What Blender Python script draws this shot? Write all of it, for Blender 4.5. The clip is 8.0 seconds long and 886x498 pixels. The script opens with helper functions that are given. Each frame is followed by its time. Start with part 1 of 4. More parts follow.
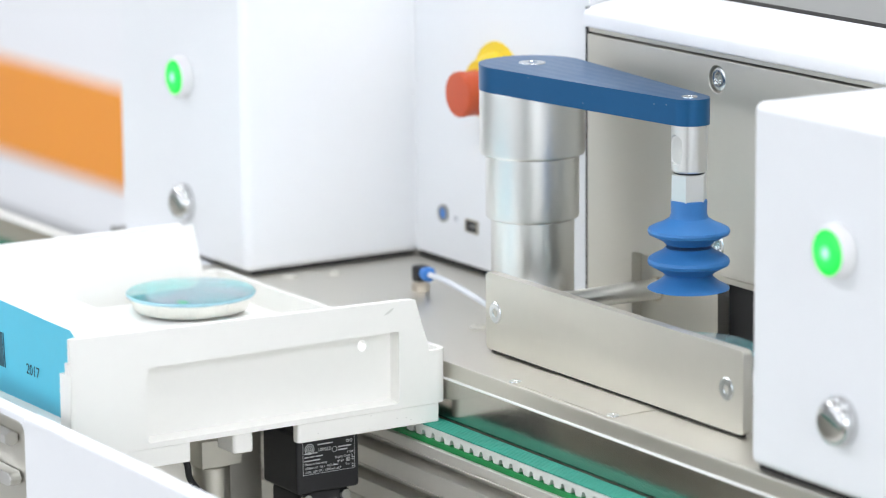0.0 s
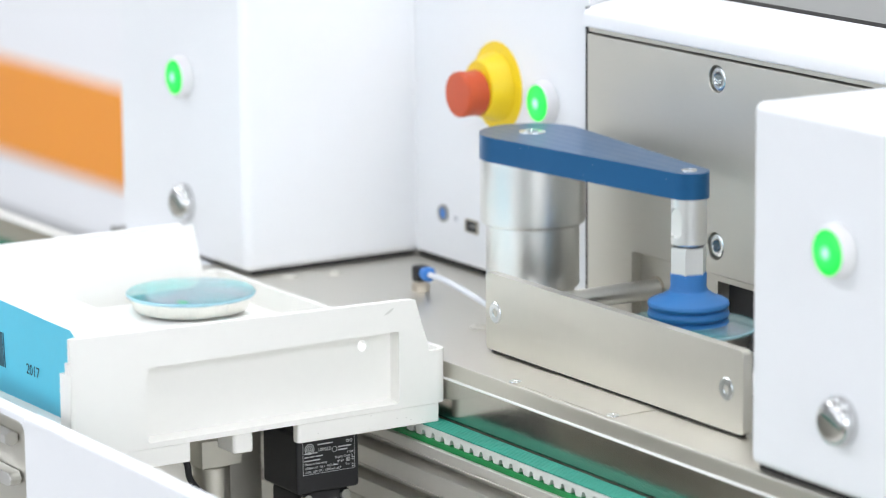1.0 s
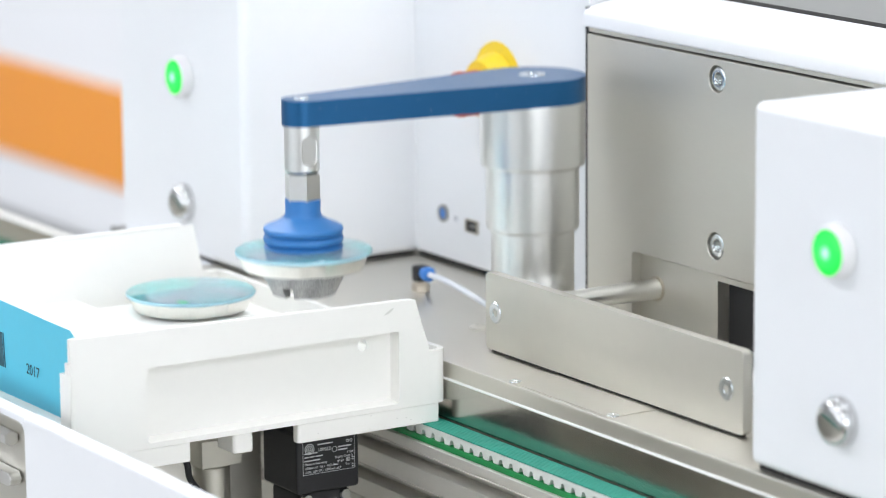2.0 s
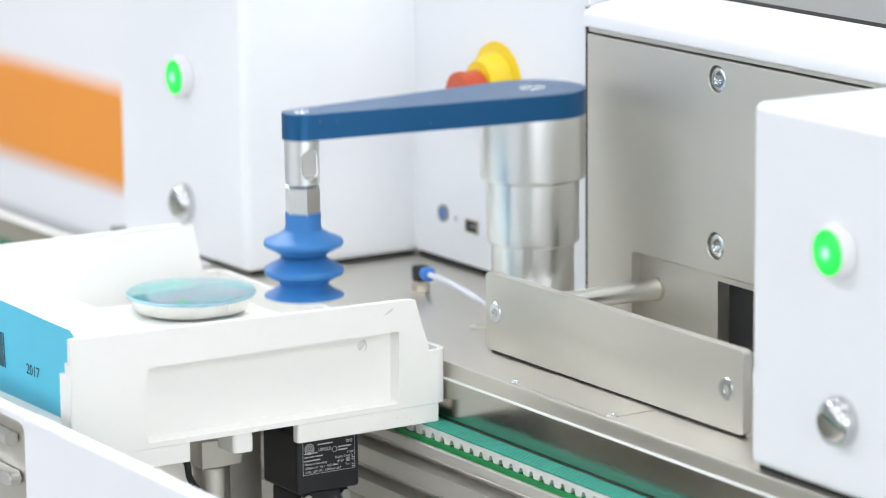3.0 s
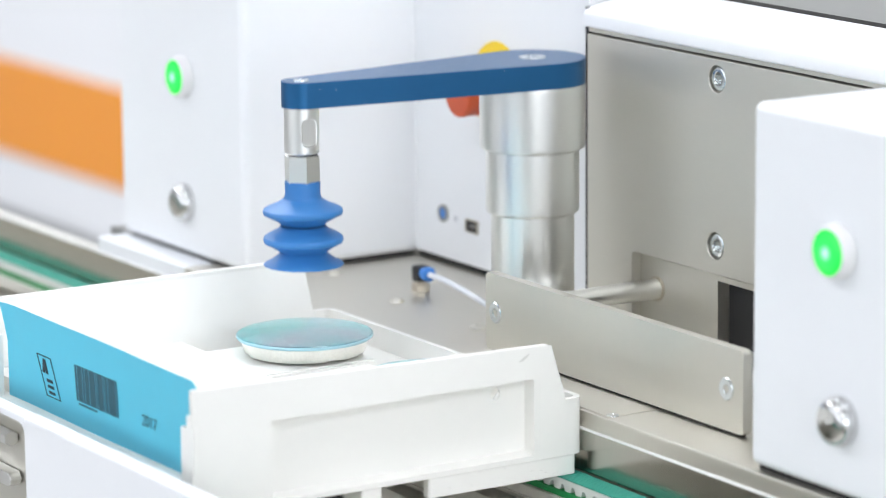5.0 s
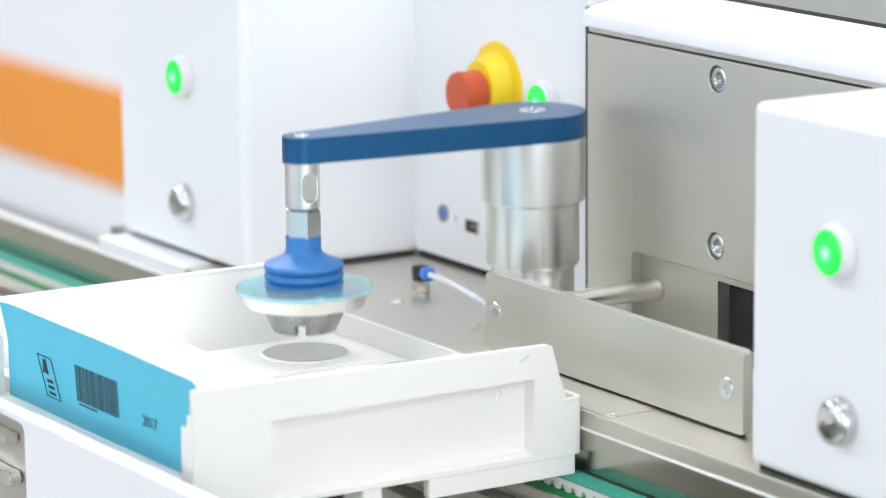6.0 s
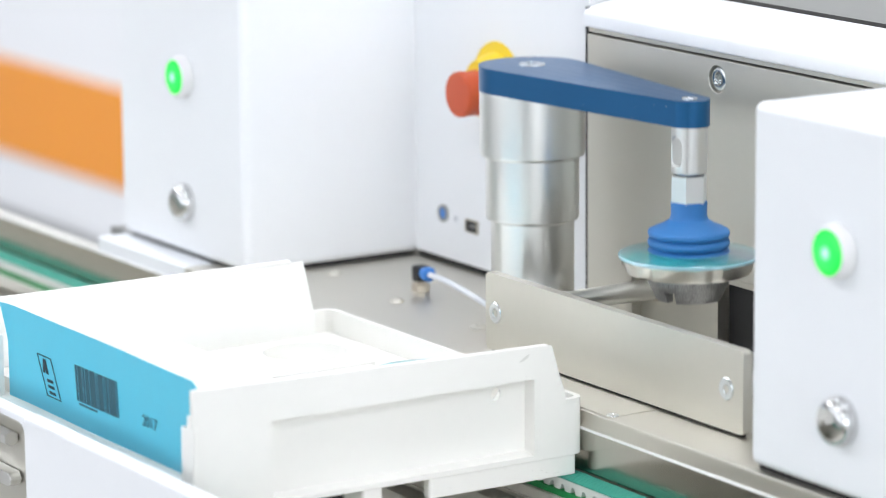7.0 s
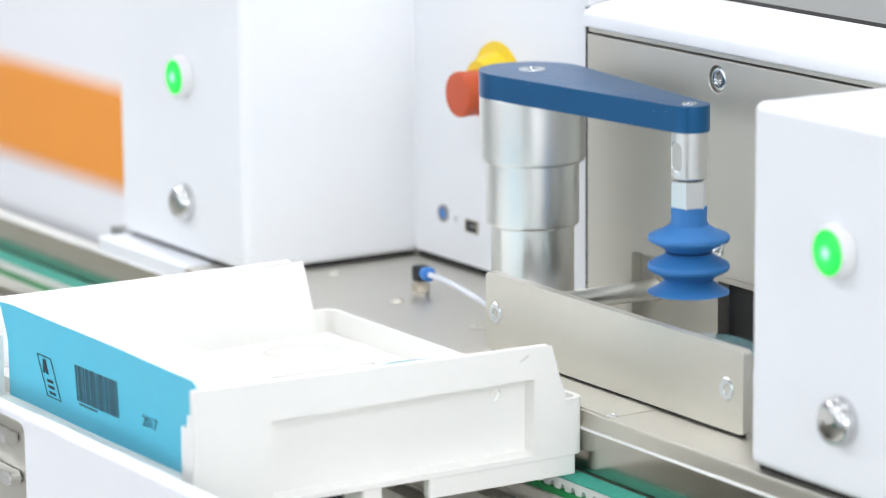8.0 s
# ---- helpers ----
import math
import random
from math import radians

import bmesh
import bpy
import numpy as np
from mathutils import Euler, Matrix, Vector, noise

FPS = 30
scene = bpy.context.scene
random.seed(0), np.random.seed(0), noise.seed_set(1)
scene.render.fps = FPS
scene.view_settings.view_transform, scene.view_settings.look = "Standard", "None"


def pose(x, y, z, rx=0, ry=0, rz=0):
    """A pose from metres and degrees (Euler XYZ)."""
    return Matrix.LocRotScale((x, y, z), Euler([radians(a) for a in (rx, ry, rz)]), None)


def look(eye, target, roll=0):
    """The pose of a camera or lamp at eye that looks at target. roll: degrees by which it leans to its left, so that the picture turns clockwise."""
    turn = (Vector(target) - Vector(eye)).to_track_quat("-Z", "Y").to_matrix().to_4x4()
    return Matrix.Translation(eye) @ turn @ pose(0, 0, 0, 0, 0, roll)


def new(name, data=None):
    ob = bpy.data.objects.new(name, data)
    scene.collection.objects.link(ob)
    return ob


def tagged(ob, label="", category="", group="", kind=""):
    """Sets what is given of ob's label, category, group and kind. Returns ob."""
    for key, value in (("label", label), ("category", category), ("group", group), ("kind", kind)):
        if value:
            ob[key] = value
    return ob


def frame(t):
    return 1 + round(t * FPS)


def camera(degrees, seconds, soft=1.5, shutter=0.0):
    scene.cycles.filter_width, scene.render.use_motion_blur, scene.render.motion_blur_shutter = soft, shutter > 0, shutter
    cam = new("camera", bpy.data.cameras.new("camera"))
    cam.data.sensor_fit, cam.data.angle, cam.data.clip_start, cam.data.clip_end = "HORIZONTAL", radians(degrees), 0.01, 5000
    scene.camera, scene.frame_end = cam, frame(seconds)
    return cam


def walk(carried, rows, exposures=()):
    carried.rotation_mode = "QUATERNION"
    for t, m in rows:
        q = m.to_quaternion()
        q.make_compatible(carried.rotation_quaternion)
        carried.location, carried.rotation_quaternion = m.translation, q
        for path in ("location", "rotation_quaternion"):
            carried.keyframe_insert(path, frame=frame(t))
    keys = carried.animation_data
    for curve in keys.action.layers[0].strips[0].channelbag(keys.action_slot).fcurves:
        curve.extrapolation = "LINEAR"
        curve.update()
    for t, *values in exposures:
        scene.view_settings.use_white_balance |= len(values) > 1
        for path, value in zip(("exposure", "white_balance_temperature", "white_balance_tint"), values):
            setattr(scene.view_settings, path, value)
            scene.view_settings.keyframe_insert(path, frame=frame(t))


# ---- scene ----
# ---------- camera ----------
cam = camera(14.434, 8.0, soft=1.1, shutter=0.5)
EYE = Vector((1.67977, -1.11525, 0.59905))
AIM = Vector((-0.8303, 0.5205, -0.1989))
cam.data.dof.use_dof = True
cam.data.dof.focus_distance = 1.93
cam.data.dof.aperture_fstop = 7.3
STAND = look(EYE, EYE + AIM, -0.476)
walk(cam, [(0.0, STAND), (8.0, STAND)], exposures=[(0.0, -0.42), (8.0, -0.42)])

# ---------- light ----------
world = bpy.data.worlds.new("world")
scene.world = world
world.use_nodes = True
world.node_tree.nodes["Background"].inputs[0].default_value = (0.9, 0.95, 1.0, 1)
world.node_tree.nodes["Background"].inputs[1].default_value = 1.0

LAMP_W = 15.5
# long ceiling luminaires of the hall: centre x, centre y, length along x, width
LUMINAIRES = [(2.6, -1.9, 1.5, 0.5), (2.6, 0.1, 1.5, 0.5), (0.3, -1.9, 1.5, 0.5), (0.3, 0.1, 1.5, 0.5), (-2.0, -1.9, 1.5, 0.5), (-2.0, 0.1, 1.5, 0.5),
              (-4.4, -1.9, 1.5, 0.5), (-4.4, 0.1, 1.5, 0.5)]
CEIL = 2.05
FLOOR = -0.86


def lamp(x, y, sx, sy):
    d = bpy.data.lights.new("luminaire_light", "AREA")
    d.shape, d.size, d.size_y, d.energy, d.color = "RECTANGLE", sx, sy, LAMP_W * (2.4 if x < -1.5 else 1.0), (0.905, 0.94, 1.0)
    o = new("luminaire_light", d)
    o.matrix_world = pose(x, y, CEIL - 0.075)


for row in LUMINAIRES:
    lamp(*row)

# fill light in added, unseen window bands: wall, span along the wall, sill, head, power
WIN_E = (-3.0, 1.0, 0.0, 1.75)
WIN_S = (-4.6, 3.2, 0.0, 1.75)


def fill_light(w, h, at, to, watts):
    d = bpy.data.lights.new("window_fill", "AREA")
    d.shape, d.size, d.size_y, d.energy, d.color = "RECTANGLE", w, h, watts, (0.905, 0.94, 1.0)
    new("window_fill", d).matrix_world = look(at, to)


# added fill: the east band brightens +x faces, the south band -y faces
fill_light(4.0, 1.75, (4.49, -1.0, 0.875), (0, -1.0, 0.875), 108.0)
fill_light(7.8, 1.75, (-0.7, -4.99, 0.875), (-0.7, 0, 0.875), 88.0)


# ---------- materials ----------
def mat(name, color, rough=0.5, metal=0.0, var=0.06, scale=40.0, bump=0.0, bump_scale=600.0, stretch=(1, 1, 1), emit=None, strength=0.0,
        trans=0.0, ior=1.45, coat=0.0, rvar=0.08):
    m = bpy.data.materials.new(name)
    m.use_nodes = True
    nt = m.node_tree
    b = nt.nodes["Principled BSDF"]
    b.inputs["Roughness"].default_value = rough
    b.inputs["Metallic"].default_value = metal
    b.inputs["IOR"].default_value = ior
    b.inputs["Transmission Weight"].default_value = trans
    b.inputs["Coat Weight"].default_value = coat
    tc = nt.nodes.new("ShaderNodeTexCoord")
    mp = nt.nodes.new("ShaderNodeMapping")
    mp.inputs["Scale"].default_value = stretch
    nt.links.new(tc.outputs["Object"], mp.inputs["Vector"])

    def noisy(sc, det):
        n = nt.nodes.new("ShaderNodeTexNoise")
        n.inputs["Scale"].default_value, n.inputs["Detail"].default_value = sc, det
        nt.links.new(mp.outputs["Vector"], n.inputs["Vector"])
        return n

    n1, n2 = noisy(scale, 4), noisy(scale * 11, 3)
    mixn = nt.nodes.new("ShaderNodeMath")
    mixn.operation = "MULTIPLY_ADD"
    mixn.inputs[1].default_value = 0.5
    nt.links.new(n2.outputs["Fac"], mixn.inputs[0])
    half = nt.nodes.new("ShaderNodeMath")
    half.operation = "MULTIPLY"
    half.inputs[1].default_value = 0.5
    nt.links.new(n1.outputs["Fac"], half.inputs[0])
    nt.links.new(half.outputs[0], mixn.inputs[2])
    ramp = nt.nodes.new("ShaderNodeMix")
    ramp.data_type = "RGBA"
    ramp.inputs["A"].default_value = (*[c * (1 - 2 * var) for c in color], 1)
    ramp.inputs["B"].default_value = (*[min(1, c * (1 + 2 * var)) for c in color], 1)
    nt.links.new(mixn.outputs[0], ramp.inputs["Factor"])
    nt.links.new(ramp.outputs["Result"], b.inputs["Base Color"])
    if rvar:
        mr = nt.nodes.new("ShaderNodeMapRange")
        mr.inputs["To Min"].default_value, mr.inputs["To Max"].default_value = max(0.02, rough - rvar), min(1, rough + rvar)
        nt.links.new(mixn.outputs[0], mr.inputs["Value"])
        nt.links.new(mr.outputs[0], b.inputs["Roughness"])
    if bump:
        nb = noisy(bump_scale, 2)
        bp = nt.nodes.new("ShaderNodeBump")
        bp.inputs["Strength"].default_value, bp.inputs["Distance"].default_value = bump, 0.0004
        nt.links.new(nb.outputs["Fac"], bp.inputs["Height"])
        nt.links.new(bp.outputs["Normal"], b.inputs["Normal"])
    if emit:
        b.inputs["Emission Color"].default_value = (*emit, 1)
        b.inputs["Emission Strength"].default_value = strength
    return m


PAINT = mat("white_powder_coat", (0.845, 0.858, 0.885), 0.42, var=0.01, scale=8, bump=0.25, bump_scale=900)
PLASTIC = mat("white_tray_plastic", (0.875, 0.862, 0.825), 0.40, var=0.012, scale=14, bump=0.05, bump_scale=350)
STEEL = mat("brushed_stainless", (0.67, 0.65, 0.59), 0.50, 1.0, var=0.018, scale=16, bump=0.03, bump_scale=700, stretch=(1, 1, 3), rvar=0.03)
DECKM = mat("deck_stainless", (0.675, 0.65, 0.59), 0.40, 1.0, var=0.02, scale=6, bump=0.008, bump_scale=400, stretch=(1, 6, 6), rvar=0.04)
RAILM = mat("polished_stainless", (0.50, 0.485, 0.435), 0.19, 1.0, var=0.05, scale=20, bump=0.02, bump_scale=160, rvar=0.05)
ALU = mat("satin_aluminium", (0.82, 0.82, 0.80), 0.31, 1.0, var=0.008, scale=30, rvar=0.0)
EXTR = mat("anodised_extrusion", (0.67, 0.65, 0.60), 0.45, 0.35, var=0.04, scale=14, stretch=(1, 9, 9))
CHROME = mat("polished_chrome", (0.66, 0.66, 0.66), 0.07, 1.0, var=0.01, rvar=0.02)
ZINC = mat("zinc_screw", (0.74, 0.77, 0.78), 0.24, 1.0, var=0.04, scale=60)
BLUE = mat("blue_anodised", (0.014, 0.108, 0.262), 0.33, 0.6, var=0.05, scale=25, bump=0.04, bump_scale=420, coat=0.1)
RUBBER = mat("blue_silicone", (0.036, 0.185, 0.475), 0.45, var=0.05, scale=60, bump=0.06, bump_scale=900)
BLACK = mat("black_plastic_and_shade", (0.018, 0.018, 0.020), 0.48, var=0.15, scale=60, bump=0.2, bump_scale=800)
# black rubber, also used for strips that paint shaded gaps
GASKET_GAP = mat("black_gasket_and_gap", (0.018, 0.017, 0.016), 0.7, var=0.15)
RED = mat("red_plastic", (0.56, 0.085, 0.026), 0.42, var=0.05, scale=40)
YELLOW = mat("yellow_plastic", (0.86, 0.62, 0.015), 0.42, var=0.03, scale=40)
BEZEL = mat("white_bezel", (0.78, 0.78, 0.78), 0.3, var=0.02)
BELT = mat("green_belt_fabric", (0.03, 0.30, 0.22), 0.65, var=0.14, scale=90, bump=0.5, bump_scale=1400)
TOOTH = mat("white_polyurethane", (0.74, 0.77, 0.74), 0.4, var=0.05)
GREEN = mat("green_slide_strip", (0.015, 0.27, 0.075), 0.45, var=0.07)
LEAD = mat("cast_grey_alloy", (0.34, 0.34, 0.335), 0.5, 0.75, var=0.6, scale=110, bump=1.0, bump_scale=330, stretch=(1, 1, 0.35))
RINGM = mat("bright_cast_alloy", (0.84, 0.82, 0.77), 0.30, 1.0, var=0.10, scale=70, bump=0.35, bump_scale=130)
BAG = mat("blue_paper_card", (0.205, 0.695, 0.855), 0.45, var=0.02, scale=18, bump=0.03, bump_scale=160)
INK = mat("dark_print", (0.015, 0.035, 0.05), 0.5, var=0.1)
# lighter copy of the dark ink, with glare mixed into its colour
GLARE_INK = mat("print_with_glare", (0.05, 0.14, 0.18), 0.45, var=0.12, scale=200)
WHITEINK = mat("pale_print", (0.62, 0.63, 0.64), 0.6, var=0.05)
TUBE = mat("clear_hose", (0.70, 0.72, 0.76), 0.25, var=0.03)
EDGE_GLINT = mat("cut_edge_glint", (0.86, 0.86, 0.85), 0.5, 0.25, var=0.03)
HOSEBLUE = mat("blue_release_ring", (0.06, 0.23, 0.64), 0.35, var=0.04)
BRASS = mat("nickel_brass", (0.55, 0.50, 0.42), 0.3, 1.0, var=0.1)
FLOORM = mat("light_floor_coating", (0.34, 0.33, 0.31), 0.4, var=0.06, scale=2.0)
WALLM = mat("hall_wall_paint", (0.78, 0.79, 0.80), 0.7, var=0.02, scale=1.5)
CEILM = mat("hall_ceiling_paint", (0.38, 0.38, 0.38), 0.8, var=0.04, scale=1.5)
ORANGE = mat("orange_paint", (0.88, 0.335, 0.045), 0.4, var=0.02, scale=5)
GREY = mat("grey_paint", (0.30, 0.30, 0.29), 0.4, var=0.04, scale=8)
DIRT = mat("grey_scuff", (0.70, 0.69, 0.65), 0.6, var=0.12, scale=300)
GLOW = mat("lamp_diffuser", (0.9, 0.9, 0.9), 0.5, emit=(0.95, 0.97, 1.0), strength=5.0)


def led_material():
    """green signal lens, brightest at its middle where the diode sits"""
    m = bpy.data.materials.new("green_signal_lens")
    m.use_nodes = True
    nt = m.node_tree
    b = nt.nodes["Principled BSDF"]
    b.inputs["Base Color"].default_value = (0.02, 0.5, 0.08, 1)
    b.inputs["Roughness"].default_value = 0.25
    tc = nt.nodes.new("ShaderNodeTexCoord")
    ln = nt.nodes.new("ShaderNodeVectorMath")
    ln.operation = "LENGTH"
    sx = nt.nodes.new("ShaderNodeVectorMath")
    sx.operation = "MULTIPLY"
    sx.inputs[1].default_value = (1, 0, 1)
    nt.links.new(tc.outputs["Object"], sx.inputs[0])
    nt.links.new(sx.outputs[0], ln.inputs[0])
    r = nt.nodes.new("ShaderNodeValToRGB")
    r.color_ramp.elements[0].position, r.color_ramp.elements[0].color = 0.0, (0.80, 1.0, 0.95, 1)
    r.color_ramp.elements[1].position, r.color_ramp.elements[1].color = 1.0, (0.0, 0.52, 0.02, 1)
    e = r.color_ramp.elements.new(0.18)
    e.color = (0.36, 0.92, 0.60, 1)
    e = r.color_ramp.elements.new(0.38)
    e.color = (0.015, 0.60, 0.07, 1)
    mr = nt.nodes.new("ShaderNodeMapRange")
    mr.inputs["From Max"].default_value = 0.0112
    nt.links.new(ln.outputs["Value"], mr.inputs["Value"])
    nt.links.new(mr.outputs[0], r.inputs[0])
    nt.links.new(r.outputs[0], b.inputs["Emission Color"])
    b.inputs["Emission Strength"].default_value = 1.55
    return m


LED = led_material()


def mill_lines(m, spacing):
    """faint parallel cutter marks along the part"""
    nt = m.node_tree
    b = nt.nodes["Principled BSDF"]
    tc = nt.nodes.new("ShaderNodeTexCoord")
    w = nt.nodes.new("ShaderNodeTexWave")
    w.bands_direction = "Y"
    w.inputs["Scale"].default_value = 1.0 / (spacing * 20 / math.pi)
    w.inputs["Distortion"].default_value = 0.4
    nt.links.new(tc.outputs["Object"], w.inputs["Vector"])
    bp = nt.nodes.new("ShaderNodeBump")
    bp.inputs["Strength"].default_value, bp.inputs["Distance"].default_value = 0.55, 0.00012
    nt.links.new(w.outputs["Fac"], bp.inputs["Height"])
    nt.links.new(bp.outputs["Normal"], b.inputs["Normal"])


mill_lines(BLUE, 0.0042)


def weave(m, spacing):
    """diagonal fabric weave"""
    nt = m.node_tree
    b = nt.nodes["Principled BSDF"]
    tc = nt.nodes.new("ShaderNodeTexCoord")
    waves = []
    for turn in (35, -35):
        mp = nt.nodes.new("ShaderNodeMapping")
        mp.inputs["Rotation"].default_value = (0, 0, radians(turn))
        nt.links.new(tc.outputs["Object"], mp.inputs["Vector"])
        w = nt.nodes.new("ShaderNodeTexWave")
        w.inputs["Scale"].default_value = 1.0 / (spacing * 20 / math.pi)
        nt.links.new(mp.outputs["Vector"], w.inputs["Vector"])
        waves.append(w)
    mul = nt.nodes.new("ShaderNodeMath")
    mul.operation = "MULTIPLY"
    nt.links.new(waves[0].outputs["Fac"], mul.inputs[0])
    nt.links.new(waves[1].outputs["Fac"], mul.inputs[1])
    bp = nt.nodes.new("ShaderNodeBump")
    bp.inputs["Strength"].default_value, bp.inputs["Distance"].default_value = 0.9, 0.0006
    nt.links.new(mul.outputs[0], bp.inputs["Height"])
    nt.links.new(bp.outputs["Normal"], b.inputs["Normal"])


weave(BELT, 0.0014)


def scratches(m, turn):
    """fine slanting grinding marks"""
    nt = m.node_tree
    b = nt.nodes["Principled BSDF"]
    tc = nt.nodes.new("ShaderNodeTexCoord")
    mp = nt.nodes.new("ShaderNodeMapping")
    mp.vector_type = "TEXTURE"
    mp.inputs["Rotation"].default_value = (0, radians(turn), 0)
    mp.inputs["Scale"].default_value = (0.06, 0.06, 0.0011)
    nt.links.new(tc.outputs["Object"], mp.inputs["Vector"])
    n = nt.nodes.new("ShaderNodeTexNoise")
    n.inputs["Scale"].default_value, n.inputs["Detail"].default_value = 1.0, 2
    nt.links.new(mp.outputs["Vector"], n.inputs["Vector"])
    bp = nt.nodes.new("ShaderNodeBump")
    bp.inputs["Strength"].default_value, bp.inputs["Distance"].default_value = 0.3, 0.00006
    nt.links.new(n.outputs["Fac"], bp.inputs["Height"])
    nt.links.new(bp.outputs["Normal"], b.inputs["Normal"])


GROUND = mat("ground_stainless", (0.67, 0.65, 0.59), 0.46, 1.0, var=0.02, scale=16, rvar=0.04)
scratches(GROUND, -52)


def lens_material():
    """coated organic lens blank: clear blue-green film, grey-lilac reflection put in as noise"""
    m = bpy.data.materials.new("tinted_lens_film")
    m.use_nodes = True
    nt = m.node_tree
    b = nt.nodes["Principled BSDF"]
    b.inputs["Roughness"].default_value = 0.06
    b.inputs["Transmission Weight"].default_value = 0.72
    b.inputs["IOR"].default_value = 1.5
    b.inputs["Coat Weight"].default_value = 0.4
    tc = nt.nodes.new("ShaderNodeTexCoord")
    n = nt.nodes.new("ShaderNodeTexNoise")
    n.inputs["Scale"].default_value, n.inputs["Detail"].default_value = 17, 2
    nt.links.new(tc.outputs["Object"], n.inputs["Vector"])
    r = nt.nodes.new("ShaderNodeValToRGB")
    r.color_ramp.elements[0].position, r.color_ramp.elements[0].color = 0.36, (0.64, 0.74, 0.83, 1)
    r.color_ramp.elements[1].position, r.color_ramp.elements[1].color = 0.62, (0.13, 0.84, 0.84, 1)
    nt.links.new(n.outputs["Fac"], r.inputs[0])
    nt.links.new(r.outputs[0], b.inputs["Base Color"])
    return m


LENSM = lens_material()
LENSRIM = mat("lens_rim", (0.50, 0.80, 0.90), 0.2, var=0.05, trans=0.25, ior=1.5)


# ---------- mesh helpers ----------
def part(name, bm, material, parent=None, label="", smooth=True, loc=None):
    me = bpy.data.meshes.new(name)
    bmesh.ops.recalc_face_normals(bm, faces=bm.faces)
    bm.to_mesh(me)
    bm.free()
    me.materials.append(material)
    o = new(name, me)
    if smooth:
        for p in me.polygons:
            p.use_smooth = True
        me.set_sharp_from_angle(angle=radians(32))
        wn = o.modifiers.new("weighted", "WEIGHTED_NORMAL")
        wn.keep_sharp = True
    if parent is not None:
        o.parent = parent
    if loc is not None:
        o.matrix_basis = loc
    if label:
        o["label"] = label
    return o


def thing(name, label, category, at=None, group="", kind=""):
    o = new(name)
    o.empty_display_size = 0.02
    if at is not None:
        o.matrix_basis = at
    return tagged(o, label, category, group, kind)


def add_box(bm, x0, x1, y0, y1, z0, z1, bevel=0.0, seg=2):
    r = bmesh.ops.create_cube(bm, size=1)
    vs = r["verts"]
    for v in vs:
        v.co = Vector(((x0 + x1) / 2 + v.co.x * (x1 - x0), (y0 + y1) / 2 + v.co.y * (y1 - y0), (z0 + z1) / 2 + v.co.z * (z1 - z0)))
    if bevel:
        es = list({e for v in vs for e in v.link_edges})
        bmesh.ops.bevel(bm, geom=es, offset=bevel, segments=seg, affect="EDGES", profile=0.5)
    return bm


def box(x0, x1, y0, y1, z0, z1, bevel=0.0, seg=2):
    return add_box(bmesh.new(), x0, x1, y0, y1, z0, z1, bevel, seg)


def add_lathe(bm, prof, seg=48, m=None):
    """profile of (radius, height) turned round z; ends on the axis are closed"""
    rings = []
    for r, z in prof:
        if r < 1e-6:
            rings.append([bm.verts.new((0, 0, z))])
        else:
            rings.append([bm.verts.new((r * math.cos(2 * math.pi * i / seg), r * math.sin(2 * math.pi * i / seg), z)) for i in range(seg)])
    for a, b in zip(rings, rings[1:]):
        for i in range(seg):
            j = (i + 1) % seg
            if len(a) == 1 and len(b) == 1:
                continue
            if len(a) == 1:
                bm.faces.new((a[0], b[i], b[j]))
            elif len(b) == 1:
                bm.faces.new((a[i], a[j], b[0]))
            else:
                bm.faces.new((a[i], a[j], b[j], b[i]))
    if m is not None:
        for ring in rings:
            for v in ring:
                v.co = m @ v.co
    return bm


def lathe(prof, seg=48, m=None):
    return add_lathe(bmesh.new(), prof, seg, m)


def add_prism(bm, pts, lo, hi, axis="x", bevel=0.0, seg=2):
    """outline in the plane across axis, swept from lo to hi. axis x: (y, z); y: (x, z); z: (x, y)"""
    def at(u, v, w):
        return {"x": (w, u, v), "y": (u, w, v), "z": (u, v, w)}[axis]
    a = [bm.verts.new(at(u, v, lo)) for u, v in pts]
    b = [bm.verts.new(at(u, v, hi)) for u, v in pts]
    fs = [bm.faces.new(a), bm.faces.new(list(reversed(b)))]
    for i in range(len(pts)):
        j = (i + 1) % len(pts)
        fs.append(bm.faces.new((a[i], b[i], b[j], a[j])))
    if bevel:
        es = list(fs[0].edges) + list(fs[1].edges)
        bmesh.ops.bevel(bm, geom=es, offset=bevel, segments=seg, affect="EDGES", profile=0.5)
    return bm


def prism(pts, lo, hi, axis="x", bevel=0.0, seg=2):
    return add_prism(bmesh.new(), pts, lo, hi, axis, bevel, seg)


def rounded(x0, x1, y0, y1, r, n=5):
    """corner-rounded rectangle outline"""
    out = []
    for cx, cy, a in ((x1 - r, y1 - r, 0), (x0 + r, y1 - r, 90), (x0 + r, y0 + r, 180), (x1 - r, y0 + r, 270)):
        for k in range(n + 1):
            t = radians(a + 90 * k / n)
            out.append((cx + r * math.cos(t), cy + r * math.sin(t)))
    return out


